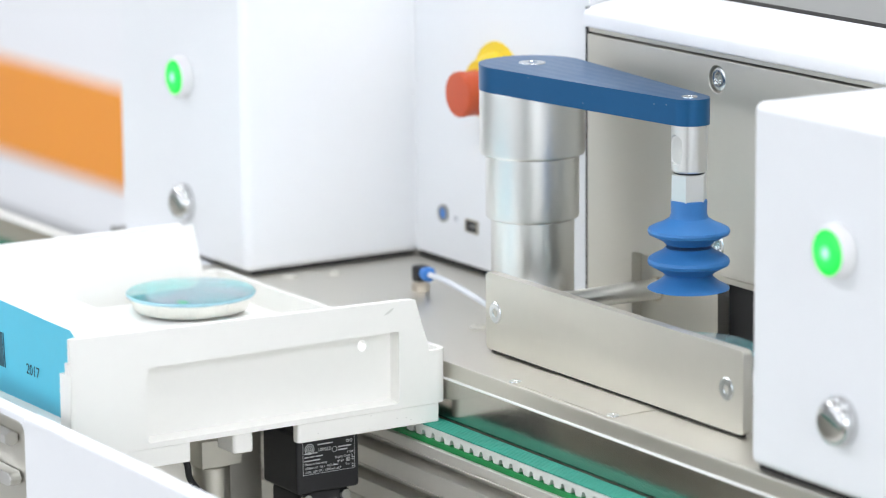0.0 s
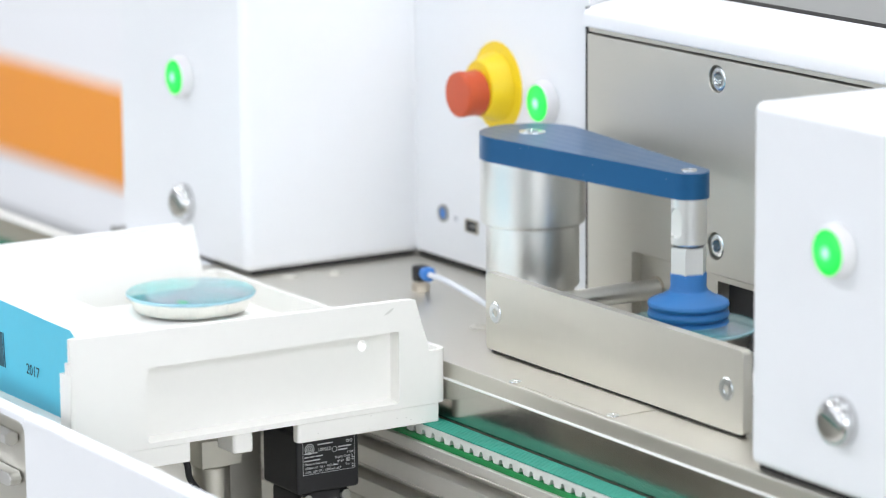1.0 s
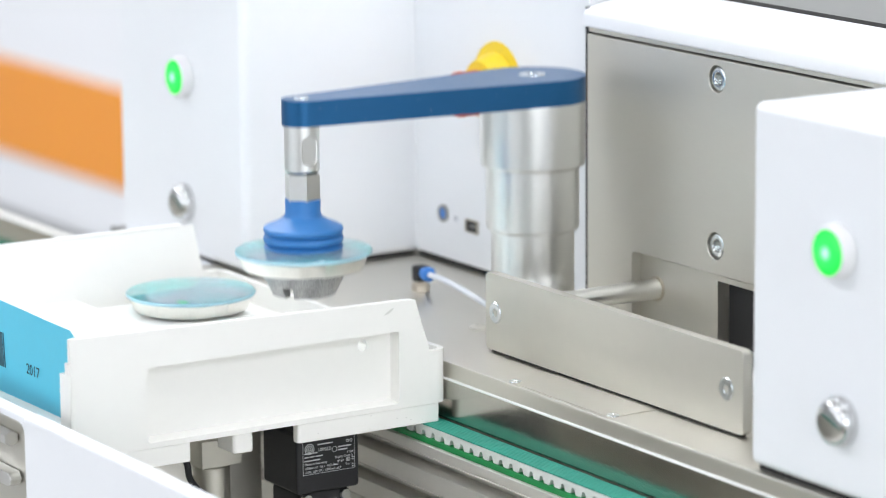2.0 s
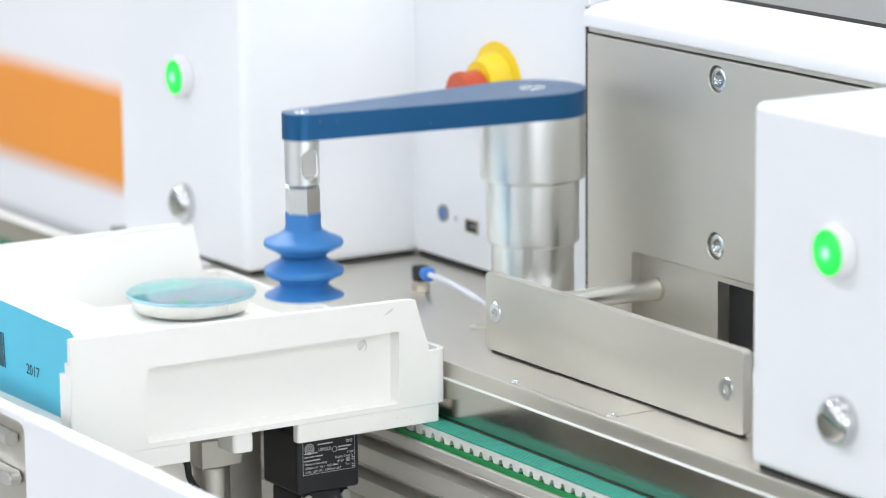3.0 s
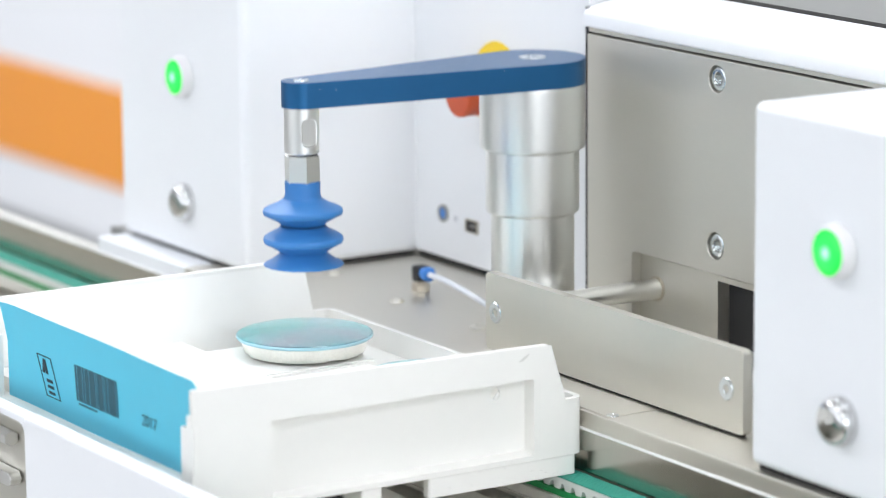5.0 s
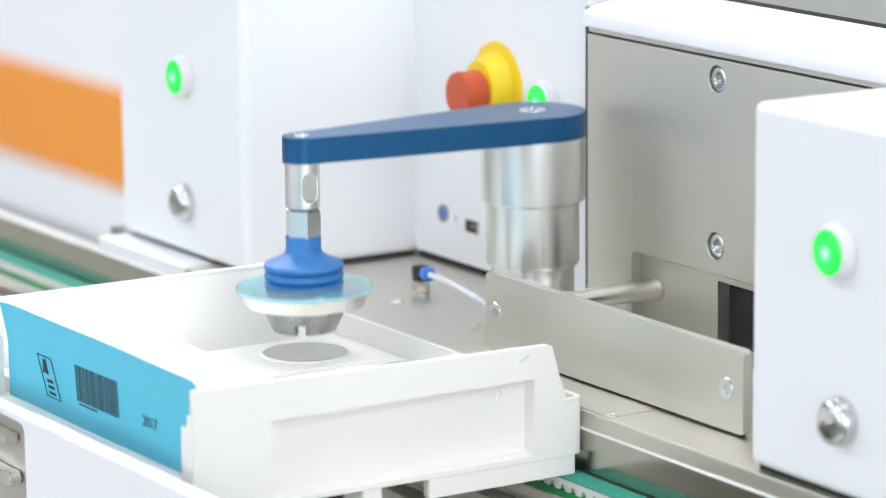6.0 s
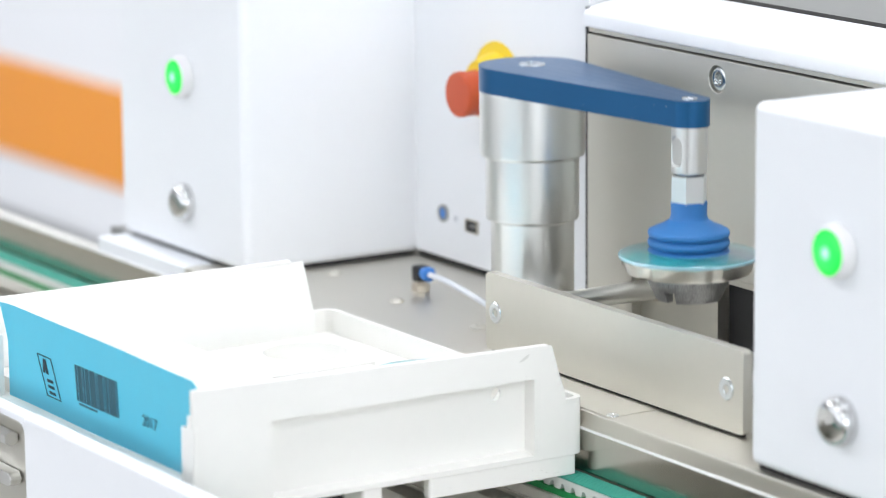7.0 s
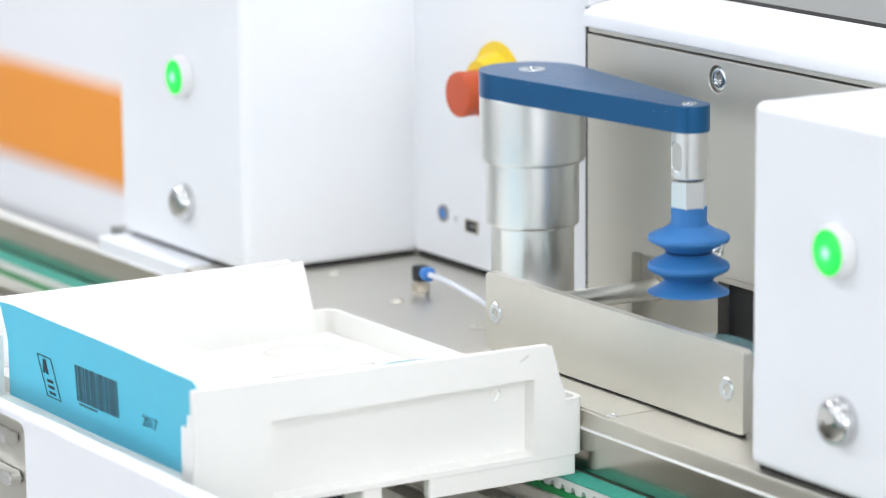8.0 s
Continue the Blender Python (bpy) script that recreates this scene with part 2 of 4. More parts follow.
def add_holed(bm, x0, x1, y0, y1, z0, z1, cx, cy, r, n=64):
    """slab with a round hole through it"""
    def edge(a):
        dx, dy = math.cos(a), math.sin(a)
        t = min([((x1 if dx > 0 else x0) - cx) / dx if abs(dx) > 1e-9 else 9, ((y1 if dy > 0 else y0) - cy) / dy if abs(dy) > 1e-9 else 9])
        return cx + t * dx, cy + t * dy
    angles = sorted([2 * math.pi * i / n for i in range(n)] + [math.atan2(y - cy, x - cx) % (2 * math.pi) for x in (x0, x1) for y in (y0, y1)])
    top_i, top_o, bot_i, bot_o = [], [], [], []
    for a in angles:
        ex, ey = edge(a)
        ix, iy = cx + r * math.cos(a), cy + r * math.sin(a)
        top_i.append(bm.verts.new((ix, iy, z1)))
        bot_i.append(bm.verts.new((ix, iy, z0)))
        top_o.append(bm.verts.new((ex, ey, z1)))
        bot_o.append(bm.verts.new((ex, ey, z0)))
    k = len(angles)
    for i in range(k):
        j = (i + 1) % k
        bm.faces.new((top_i[i], top_o[i], top_o[j], top_i[j]))
        bm.faces.new((bot_i[i], bot_i[j], bot_o[j], bot_o[i]))
        bm.faces.new((top_i[i], top_i[j], bot_i[j], bot_i[i]))
        bm.faces.new((top_o[i], bot_o[i], bot_o[j], top_o[j]))
    return bm


def add_tube(bm, path, r, seg=12):
    pts = [Vector(p) for p in path]
    rings = []
    for i, p in enumerate(pts):
        d = (pts[min(i + 1, len(pts) - 1)] - pts[max(i - 1, 0)]).normalized()
        u = d.orthogonal().normalized() if not rings else (prev - prev.dot(d) * d).normalized()
        prev = u
        w = d.cross(u)
        rings.append([bm.verts.new(p + r * (math.cos(2 * math.pi * k / seg) * u + math.sin(2 * math.pi * k / seg) * w)) for k in range(seg)])
    for a, b in zip(rings, rings[1:]):
        for k in range(seg):
            bm.faces.new((a[k], a[(k + 1) % seg], b[(k + 1) % seg], b[k]))
    bm.faces.new(rings[0])
    bm.faces.new(list(reversed(rings[-1])))
    return bm


def curve_pts(ctrl, n=10):
    """smooth path through control points"""
    c = [Vector(p) for p in ctrl]
    c = [c[0] * 2 - c[1]] + c + [c[-1] * 2 - c[-2]]
    out = []
    for i in range(1, len(c) - 2):
        for k in range(n):
            t = k / n
            p0, p1, p2, p3 = c[i - 1:i + 3]
            out.append(0.5 * (2 * p1 + (p2 - p0) * t + (2 * p0 - 5 * p1 + 4 * p2 - p3) * t * t + (3 * p1 - p0 - 3 * p2 + p3) * t ** 3))
    return out + [c[-2]]


def text_part(name, body, size, m, parent, material, spacing=1.0):
    cu = bpy.data.curves.new(name, "FONT")
    cu.body, cu.size, cu.extrude, cu.space_character = body, size, 0.00005, spacing
    tmp = bpy.data.objects.new(name, cu)
    me = bpy.data.meshes.new_from_object(tmp)
    bpy.data.objects.remove(tmp)
    me.materials.clear()
    me.materials.append(material)
    o = new(name, me)
    o.parent = parent
    o.matrix_basis = m
    return o


FRONT = pose(0, 0, 0, 90, 0, 0)      # turns a lathe's axis from +z to -y
DECK = 0.1425


def at_front(x, y, z):
    return Matrix.Translation((x, y, z)) @ FRONT


# ---------- setting: hall ----------
def hall():
    X0, X1, Y0, Y1 = -7.0, 4.5, -5.0, 3.2
    tagged(part("floor", box(X0, X1, Y0, Y1, FLOOR - 0.1, FLOOR), FLOORM), "grey coated workshop floor under the machines", "floor", kind="structure")
    tagged(part("ceiling", box(X0, X1, Y0, Y1, CEIL, CEIL + 0.1), CEILM), "plain grey painted hall ceiling with strip luminaires", "ceiling", kind="structure")
    for n, b in (("wall_north", (X0, X1, Y1, Y1 + 0.15)), ("wall_west", (X0 - 0.15, X0, Y0, Y1))):
        tagged(part(n, box(*b, FLOOR, CEIL), WALLM), "plain white painted hall wall", "wall", kind="structure")
    # both window bands are out of view, added to carry the fill lamps
    bm = bmesh.new()
    a, b, lo, hi = WIN_E
    for r in ((Y0, a, FLOOR, CEIL), (b, Y1, FLOOR, CEIL), (a, b, FLOOR, lo), (a, b, hi, CEIL)):
        add_box(bm, X1, X1 + 0.15, *r)
    tagged(part("wall_east", bm, WALLM), "plain white painted hall wall with an added window band", "wall", kind="structure")
    w = tagged(new("fill_window_1"), "unseen window band added for fill light", "window", kind="structure")
    for y in np.linspace(a, b - 0.04, 5):
        part("mullion", box(X1 + 0.05, X1 + 0.10, y, y + 0.04, lo, hi), GREY, w)
    bm = bmesh.new()
    a, b, lo, hi = WIN_S
    for r in ((X0, a, FLOOR, CEIL), (b, X1, FLOOR, CEIL), (a, b, FLOOR, lo), (a, b, hi, CEIL)):
        add_box(bm, r[0], r[1], Y0 - 0.15, Y0, r[2], r[3])
    tagged(part("wall_south", bm, WALLM), "plain white painted hall wall with an added window band", "wall", kind="structure")
    w = tagged(new("fill_window_2"), "unseen window band added for fill light", "window", kind="structure")
    for x in np.linspace(a, b - 0.04, 8):
        part("mullion", box(x, x + 0.04, Y0 - 0.10, Y0 - 0.05, lo, hi), GREY, w)
    for x, y, sx, sy in LUMINAIRES:
        t = thing("ceiling_luminaire", "long white ceiling luminaire with a glowing diffuser", "lamp", pose(x, y, CEIL), "ceiling luminaires")
        part("housing", box(-sx / 2 - 0.03, sx / 2 + 0.03, -sy / 2 - 0.03, sy / 2 + 0.03, -0.06, 0.0, 0.008), PAINT, t)
        part("diffuser", box(-sx / 2, sx / 2, -sy / 2, sy / 2, -0.068, -0.0602, 0.002), GLOW, t, "glowing opal diffuser")


hall()


# ---------- setting: machine bed ----------
def bed():
    X0, X1 = -1.3, 0.95
    tagged(part("lane_edge", box(-0.3945, -0.2701, -0.0889, -0.0660, 0.085, DECK, 0.0015), PAINT), "white lane edge beside the conveyor", "lane edge", kind="structure")
    tagged(part("lane_rail", box(X0, -0.3947, -0.0889, -0.0800, 0.085, 0.1335, 0.0012), EXTR), "pale grey rail beside the conveyor belt", "rail", kind="structure")
    # added sheet over the white plinth, tunes the bounce light between the lanes
    tagged(part("bay_bounce_sheet", box(X0, X1, -0.3118, -0.1108, 0.0202, 0.0215), EXTR), "pale grey sheet added to set the light bounced in the bay", "bay floor", kind="structure")
    # added out of view, keeps window light out of the bay
    tagged(part("bay_light_block", box(0.56, 0.5625, -0.3115, -0.1112, 0.0216, 0.1060, 0.0006), GREY), "unseen grey sheet added to block light into the bay", "bay end", kind="structure")
    bm = add_box(bmesh.new(), -0.42, X1, -0.36, 0.4, FLOOR, 0.02, 0.006)
    add_box(bm, X0, -0.4201, -0.36, -0.066, FLOOR, 0.02, 0.006)
    tagged(part("machine_plinth", bm, PAINT), "white machine base standing on the floor", "machine base", kind="structure")
    # deck sheet with a folded front flange
    prof = [(0.16, DECK), (-0.0871, DECK), (-0.0884, DECK - 0.0005), (-0.0889, DECK - 0.0018), (-0.0889, 0.121), (-0.0870, 0.121), (-0.0870, DECK - 0.003), (0.16, DECK - 0.003)]
    tagged(part("deck", prism(prof, -0.27, X1, "x"), DECKM), "brushed stainless steel machine deck with folded front edge", "deck", kind="structure")
    tagged(part("deck_support", box(-0.27, X1, -0.086, 0.16, 0.02, DECK - 0.0035), GREY), "grey support under the steel deck", "machine frame", kind="structure")
    tagged(part("cabinet_support", box(-0.42, -0.2702, -0.0655, 0.16, 0.02, DECK), GREY), "grey support under the cabinet", "machine frame", kind="structure")
    # near-white strip: the highlight on the rail's cut edge is in its colour
    tagged(part("rail_glint", prism([(-0.0906, 0.13222), (-0.0906, 0.1328), (-0.0903, 0.1331), (-0.0891, 0.1332), (-0.0891, 0.13222)], X0, X1, "x"), EDGE_GLINT), "cut top edge of the side rail, its highlight painted pale", "rail trim", kind="structure")
    tagged(part("back_rail", box(X0, X1, -0.0905, -0.0890, 0.085, 0.1322, 0.0003), RAILM), "polished steel side rail beside the conveyor belt", "rail", kind="structure")


bed()


def screw_flat(parent, x, y, z, r, name="screw", facing="front"):
    """countersunk screw with a hexagon socket"""
    bm = bmesh.new()
    hexr = r * 0.36
    prof = [(hexr, 0.0003), (r * 0.45, 0.0006), (r * 0.9, 0.0006), (r, 0.0002), (r * 0.98, -0.0004)]
    add_lathe(bm, prof, 32)
    bore = [bm.verts.new((hexr * math.cos(k * math.pi / 3), hexr * math.sin(k * math.pi / 3), 0.0003)) for k in range(6)]
    low = [bm.verts.new((v.co.x, v.co.y, -0.0002)) for v in bore]
    for k in range(6):
        bm.faces.new((bore[k], bore[(k + 1) % 6], low[(k + 1) % 6], low[k]))
    bm.faces.new(low)
    m = at_front(x, y, z) if facing == "front" else pose(x, y, z)
    return part(name, bm, ZINC, parent, "zinc-plated socket screw", loc=m)


def conveyor():
    """timing-belt lane: aluminium profile, slide strip, toothed belt"""
    X0, X1 = -1.2, 0.9
    YO, YI, TOP = -0.1069, -0.0908, 0.1095
    YB = -0.0924                                     # far edge of the belt, clear of the rail
    t = thing("belt_conveyor", "aluminium belt conveyor with green toothed timing belt", "conveyor", pose(0, 0, 0))
    part("belt", box(X0, X1, YO, YB, TOP - 0.0008, TOP, 0.0002), BELT, t, "green fabric-covered conveyor belt")
    # white toothed underside, pitch 10 mm
    pts = [(X0, TOP - 0.0009), (X1, TOP - 0.0009)]
    low = []
    x = X1
    while x > X0 + 0.012:
        low += [(x, TOP - 0.0036), (x - 0.0018, TOP - 0.0036), (x - 0.0025, TOP - 0.0045), (x - 0.0030, TOP - 0.0064), (x - 0.0037, TOP - 0.0070),
                (x - 0.0081, TOP - 0.0070), (x - 0.0088, TOP - 0.0064), (x - 0.0093, TOP - 0.0045)]
        x -= 0.010
    low.append((X0, TOP - 0.0036))
    part("belt_teeth", prism(pts + low, YO - 0.0002, YB, "y"), TOOTH, t, "white toothed belt underside", smooth=False)
    part("slide_strip", box(X0, X1, YO - 0.0012, YI, 0.0990, TOP - 0.0071, 0.0004), GREEN, t, "bright green plastic slide strip")
    # profile with two T slots in its side
    yf = YO - 0.0035
    for z0, z1 in ((0.0927, 0.0989), (0.0727, 0.0837), (0.0527, 0.0637)):
        part("profile_flank", box(X0, X1, yf, YI, z0, z1, 0.0008), EXTR, t)
        part("slot_lip", box(X0, X1, yf - 0.0008, yf + 0.002, z0 - 0.0007, z0 + 0.0002, 0.0003), EXTR, t)
    part("profile_core", box(X0, X1, yf + 0.013, YI - 0.0002, 0.02, 0.0985), EXTR, t)
    part("lower_flank", box(X0, X1, yf, YI, 0.02, 0.036, 0.0008), EXTR, t)
    return t


conveyor()


def push_button(x, y, z):
    t = thing("illuminated_push_button", "round push button glowing green in a white bezel", "push button", at_front(x, y, z), "green signal buttons")
    part("bezel", lathe([(0.0, 0.0), (0.0136, 0.0), (0.0137, 0.001), (0.0131, 0.0056), (0.0124, 0.0070), (0.0117, 0.0073), (0.0112, 0.0068), (0.0, 0.0068)], 48), BEZEL, t)
    lens = part("lens", lathe([(0.0, 0.0084), (0.004, 0.0083), (0.008, 0.0080), (0.0102, 0.0076), (0.0111, 0.0070), (0.0111, 0.0064)], 48), LED, t, "glowing green lens")
    # the lens material measures from the axis across the object's x and z, so turn its own frame
    for v in lens.data.vertices:
        v.co = Vector((v.co.x, -v.co.z, v.co.y))
    lens.matrix_basis = pose(0, 0, 0, -90, 0, 0)
    return t


def chrome_cap(x, y, z):
    t = thing("chrome_lock_cap", "polished chrome domed lock cap on white panel", "lock", at_front(x, y, z), "chrome lock caps")
    part("collar", lathe([(0.0, 0.0), (0.0125, 0.0), (0.0127, 0.001), (0.0122, 0.0032), (0.0, 0.0032)], 48), CHROME, t)
    part("dome", lathe([(0.0118, 0.0022), (0.0117, 0.0046), (0.0111, 0.0064), (0.0099, 0.0078), (0.0084, 0.0085), (0.0068, 0.0088), (0.0035, 0.0089), (0.0, 0.0090)], 48), CHROME, t)
    return t


def left_cabinet():
    t = thing("machine_cabinet", "white powder-coated sheet metal cabinet on the deck", "cabinet", pose(0, 0, 0))
    part("housing", box(-0.3925, -0.2205, -0.071, 0.0755, DECK + 0.0018, 0.62, 0.0060, 5), PAINT, t)
    part("gasket", box(-0.3900, -0.2228, -0.0640, 0.0553, DECK, DECK + 0.0030), GASKET_GAP, t, "black rubber base gasket")
    push_button(-0.2988, -0.0712, 0.2612)
    chrome_cap(-0.2989, -0.0712, 0.1786)


left_cabinet()


def right_cabinet():
    t = thing("machine_cabinet", "white powder-coated control box with rounded edges", "cabinet", pose(0, 0, 0))
    part("housing", box(0.327, 0.72, -0.088, 0.085, DECK + 0.0025, 0.3285, 0.005, 4), PAINT, t)
    part("gasket", box(0.331, 0.716, -0.084, 0.08, DECK, DECK + 0.0026), GASKET_GAP, t, "black rubber base gasket")
    push_button(0.3964, -0.0882, 0.2649)
    chrome_cap(0.4005, -0.0882, 0.1825)


right_cabinet()


def emergency_stop(x, y, z):
    t = thing("emergency_stop_button", "red mushroom emergency stop on a yellow collar", "emergency stop", at_front(x, y, z))
    part("yellow_collar", lathe([(0.0, 0.0), (0.0278, 0.0), (0.0282, 0.0006), (0.0278, 0.0014), (0.0216, 0.0020), (0.0212, 0.0040), (0.0206, 0.0062), (0.0176, 0.0140), (0.0166, 0.0150), (0.0, 0.0150)], 64), YELLOW, t, "yellow plastic collar")
    part("mushroom_head", lathe([(0.0, 0.0148), (0.0136, 0.0149), (0.0142, 0.0158), (0.0141, 0.0185), (0.0137, 0.0225), (0.0143, 0.0275), (0.0142, 0.0292), (0.0134, 0.0304), (0.0, 0.0310)], 64), RED, t, "red mushroom head", loc=pose(0, -0.0026, 0))
    return t


def back_panel():
    y = 0.056
    t = thing("control_panel", "white powder-coated control panel behind the arm", "control panel", pose(0, 0, 0))
    part("sheet", box(-0.2400, -0.0224, y, y + 0.02, DECK + 0.0035, 0.62, 0.0010, 2), PAINT, t)
    part("gasket", box(-0.2202, -0.0265, y + 0.002, y + 0.02, DECK, DECK + 0.0036), GASKET_GAP, t, "black rubber base gasket")
    # black strip paints the shaded gap between panel and cover plate
    part("edge_gap_strip", box(-0.0223, -0.0193, y - 0.0030, y + 0.02, DECK, 0.3265), GASKET_GAP, t, "black strip in place of the shaded panel gap")
    emergency_stop(-0.1232, y + 0.0006, 0.2655)
    push_button(-0.0685, y - 0.0002, 0.2626)
    p = thing("round_socket", "small round blue socket with a dark metal ring", "socket", at_front(-0.1869, y - 0.0002, 0.1754))
    part("ring", lathe([(0.0, 0.0), (0.0056, 0.0), (0.0056, 0.0012), (0.0044, 0.0016), (0.0040, 0.0004), (0.0, 0.0004)], 32), GREY, p)
    part("insert", lathe([(0.0, 0.0009), (0.0036, 0.0008), (0.0036, 0.0002)], 24), HOSEBLUE, p, "blue insert")
    d = thing("indicator_diode", "tiny clear indicator diode in white panel", "indicator", at_front(-0.1723, y - 0.0002, 0.1738))
    part("dome", lathe([(0.0016, 0.0), (0.0015, 0.0007), (0.0, 0.0012)], 16), TUBE, d)
    u = thing("data_socket", "small square dark data socket in white panel", "socket", pose(-0.1527, y, 0.1721))
    bm = bmesh.new()
    for b in ((-0.0068, 0.0068, 0.0036, 0.0042), (-0.0068, 0.0068, -0.0042, -0.0036), (-0.0068, -0.0060, -0.0036, 0.0036), (0.0060, 0.0068, -0.0036, 0.0036)):
        add_box(bm, b[0], b[1], -0.0016, -0.0002, b[2], b[3])
    part("shell", bm, BRASS, u, "metal shell")
    part("port", box(-0.0059, 0.0059, -0.0009, -0.0002, -0.0035, 0.0035), BLACK, u, "black plastic insert")
    part("tongue", box(-0.0010, 0.0042, -0.0015, -0.0010, -0.0004, 0.0010), GREY, u)


back_panel()


def hex_bolt(t, x, y, z):
    """cap screw sunk in a counterbore of the plate"""
    b = bmesh.new()
    r = 0.0070
    hexr = 0.0036
    add_lathe(b, [(r, -0.0040), (r, -0.0020), (r - 0.0003, -0.0014), (r - 0.0010, -0.0011), (r * 0.72, -0.0010), (hexr * 1.12, -0.0010), (hexr, -0.0014)], 40)
    top = [b.verts.new((hexr * math.cos(k * math.pi / 3 + 0.3), hexr * math.sin(k * math.pi / 3 + 0.3), -0.0013)) for k in range(6)]
    low = [b.verts.new((v.co.x, v.co.y, -0.0036)) for v in top]
    for k in range(6):
        b.faces.new((top[k], top[(k + 1) % 6], low[(k + 1) % 6], low[k]))
    b.faces.new(low)
    part("cap_screw", b, ZINC, t, "zinc-plated hexagon socket screw", loc=at_front(x, y, z))


def bored_plate(out, bores, y0, y1, depth, r):
    """upright plate outline (x, z) with blind round bores in its front"""
    bm = bmesh.new()

    def loop(pts, y):
        vs = [bm.verts.new((u, y, v)) for u, v in pts]
        return vs, [bm.edges.new((vs[i], vs[(i + 1) % len(vs)])) for i in range(len(vs))]

    def band(a, b):
        for i in range(len(a)):
            j = (i + 1) % len(a)
            bm.faces.new((a[i], a[j], b[j], b[i]))
    cx, cz = sum(p[0] for p in out) / len(out), sum(p[1] for p in out) / len(out)
    edge = 0.0005
    slim = [(u + (edge if u < cx else -edge), v + (edge if v < cz else -edge)) for u, v in out]
    front, edges = loop(slim, y0)
    outer, _ = loop(out, y0 + edge)
    back, _ = loop(out, y1)
    band(front, outer)
    band(outer, back)
    bm.faces.new(back)
    for bx, bz in bores:
        def ring(rad):
            return [(bx + rad * math.cos(2 * math.pi * k / 40), bz + rad * math.sin(2 * math.pi * k / 40)) for k in range(40)]
        a, e = loop(ring(r + 0.0005), y0)
        b, _ = loop(ring(r), y0 + 0.0005)
        c, _ = loop(ring(r), y0 + depth)
        edges += e
        band(a, b)
        band(b, c)
        bm.faces.new(c)
    bmesh.ops.triangle_fill(bm, edges=edges, use_beauty=True)
    return bm


def rear_plate():
    """steel cover plate with a low cut-out, and the recessed plate behind it"""
    y = 0.052
    t = thing("rear_cover_plate", "brushed steel rear cover plate with bolted fixings", "cover plate", pose(0, 0, 0))
    out = [(-0.0192, DECK), (0.0268, DECK), (0.0268, 0.1838), (0.0276, 0.1858), (0.0296, 0.1868), (0.62, 0.1868), (0.62, 0.3108), (-0.0192, 0.3108)]
    cover = part("cover", bored_plate(out, ((0.1097, 0.2995), (0.1093, 0.2035)), y, y + 0.007, 0.0045, 0.0078), STEEL, t)
    hex_bolt(cover, 0.1097, y, 0.2995)
    hex_bolt(cover, 0.1093, y, 0.2035)
    b = bmesh.new()
    yb = 0.0592
    add_box(b, -0.019, 0.1025, yb, yb + 0.008, DECK, 0.30)
    add_box(b, 0.1025, 0.62, yb, yb + 0.008, 0.1812, 0.30)
    add_box(b, 0.26, 0.62, yb, yb + 0.008, DECK, 0.1812)
    part("backing", b, STEEL, t)
    # black block puts the darkness of the open cut-out into colour
    part("opening_shade", box(0.1026, 0.2599, yb + 0.0081, yb + 0.05, DECK + 0.0002, 0.1811), BLACK, t, "black block for the shade in the opening")
    # white hood above the plate, with a black seal and a grey lid
    c = thing("machine_hood", "white rounded hood rail with black seal and grey lid", "machine hood", pose(0, 0, 0))
    prof = [(0.075, 0.3150), (0.0512, 0.3150), (0.0500, 0.3158), (0.0496, 0.3170), (0.0500, 0.3225), (0.0515, 0.3250), (0.0550, 0.3268), (0.0992, 0.3347), (0.0992, 0.3150)]
    part("hood_rail", prism(prof, -0.0200, 0.66, "x"), PAINT, c)
    part("seal", prism([(0.0993, 0.3350), (0.1060, 0.3356), (0.1060, 0.3200), (0.0993, 0.3200)], -0.0235, 0.66, "x"), GASKET_GAP, c, "black rubber seal")
    part("lid", prism([(0.1061, 0.3345), (0.45, 0.42), (0.45, 0.32), (0.1061, 0.32)], -0.0235, 0.66, "x"), GREY, c, "grey lid")
    part("under_strip", box(-0.019, 0.62, 0.0532, 0.0590, 0.3121, 0.3149), STEEL, c, "steel strip under the hood")
    # black strip stands in for the shade in the gap below the hood
    part("hood_gap_strip", box(-0.019, 0.62, 0.0594, 0.0611, 0.3060, 0.3114), GASKET_GAP, c, "black strip painting the shaded gap behind the cover plate")
    part("hood_body", box(-0.0235, 0.66, 0.07, 0.45, DECK, 0.3145), GREY, c)


rear_plate()


def guard_bar():
    t = thing("guard_bar", "brushed steel guard bar on two round spacer rods", "guard", pose(0, 0, 0))
    pts = rounded(0.0350, 0.2790, 0.1440, 0.1887, 0.0022)
    bar = part("bar", prism(pts, -0.0555, -0.0497, "y", 0.0005, 1), GROUND, t)
    for x in (0.0451, 0.2648):
        z = 0.1662
        rod = part("spacer_rod", lathe([(0.0, 0.0), (0.0058, 0.0), (0.0060, 0.0004), (0.0060, 0.1085), (0.0, 0.1085)], 32, Matrix.Translation((x - 0.0022, 0.0592, z)) @ FRONT), ALU, t, "round aluminium spacer rod")
        part("rod_washer", lathe([(0.0, 0.0), (0.0074, 0.0), (0.0074, 0.0007), (0.0, 0.0007)], 32, Matrix.Translation((x - 0.0022, 0.0591, z)) @ FRONT), BRASS, rod)
        screw_flat(bar, x, -0.0556, z, 0.0062)
    # black strip draws the shade in the gap below the bar
    part("bar_gap_strip", box(0.0385, 0.2755, -0.0538, -0.0510, DECK, 0.1440), GASKET_GAP, t, "black strip painting the shaded gap under the bar")


guard_bar()


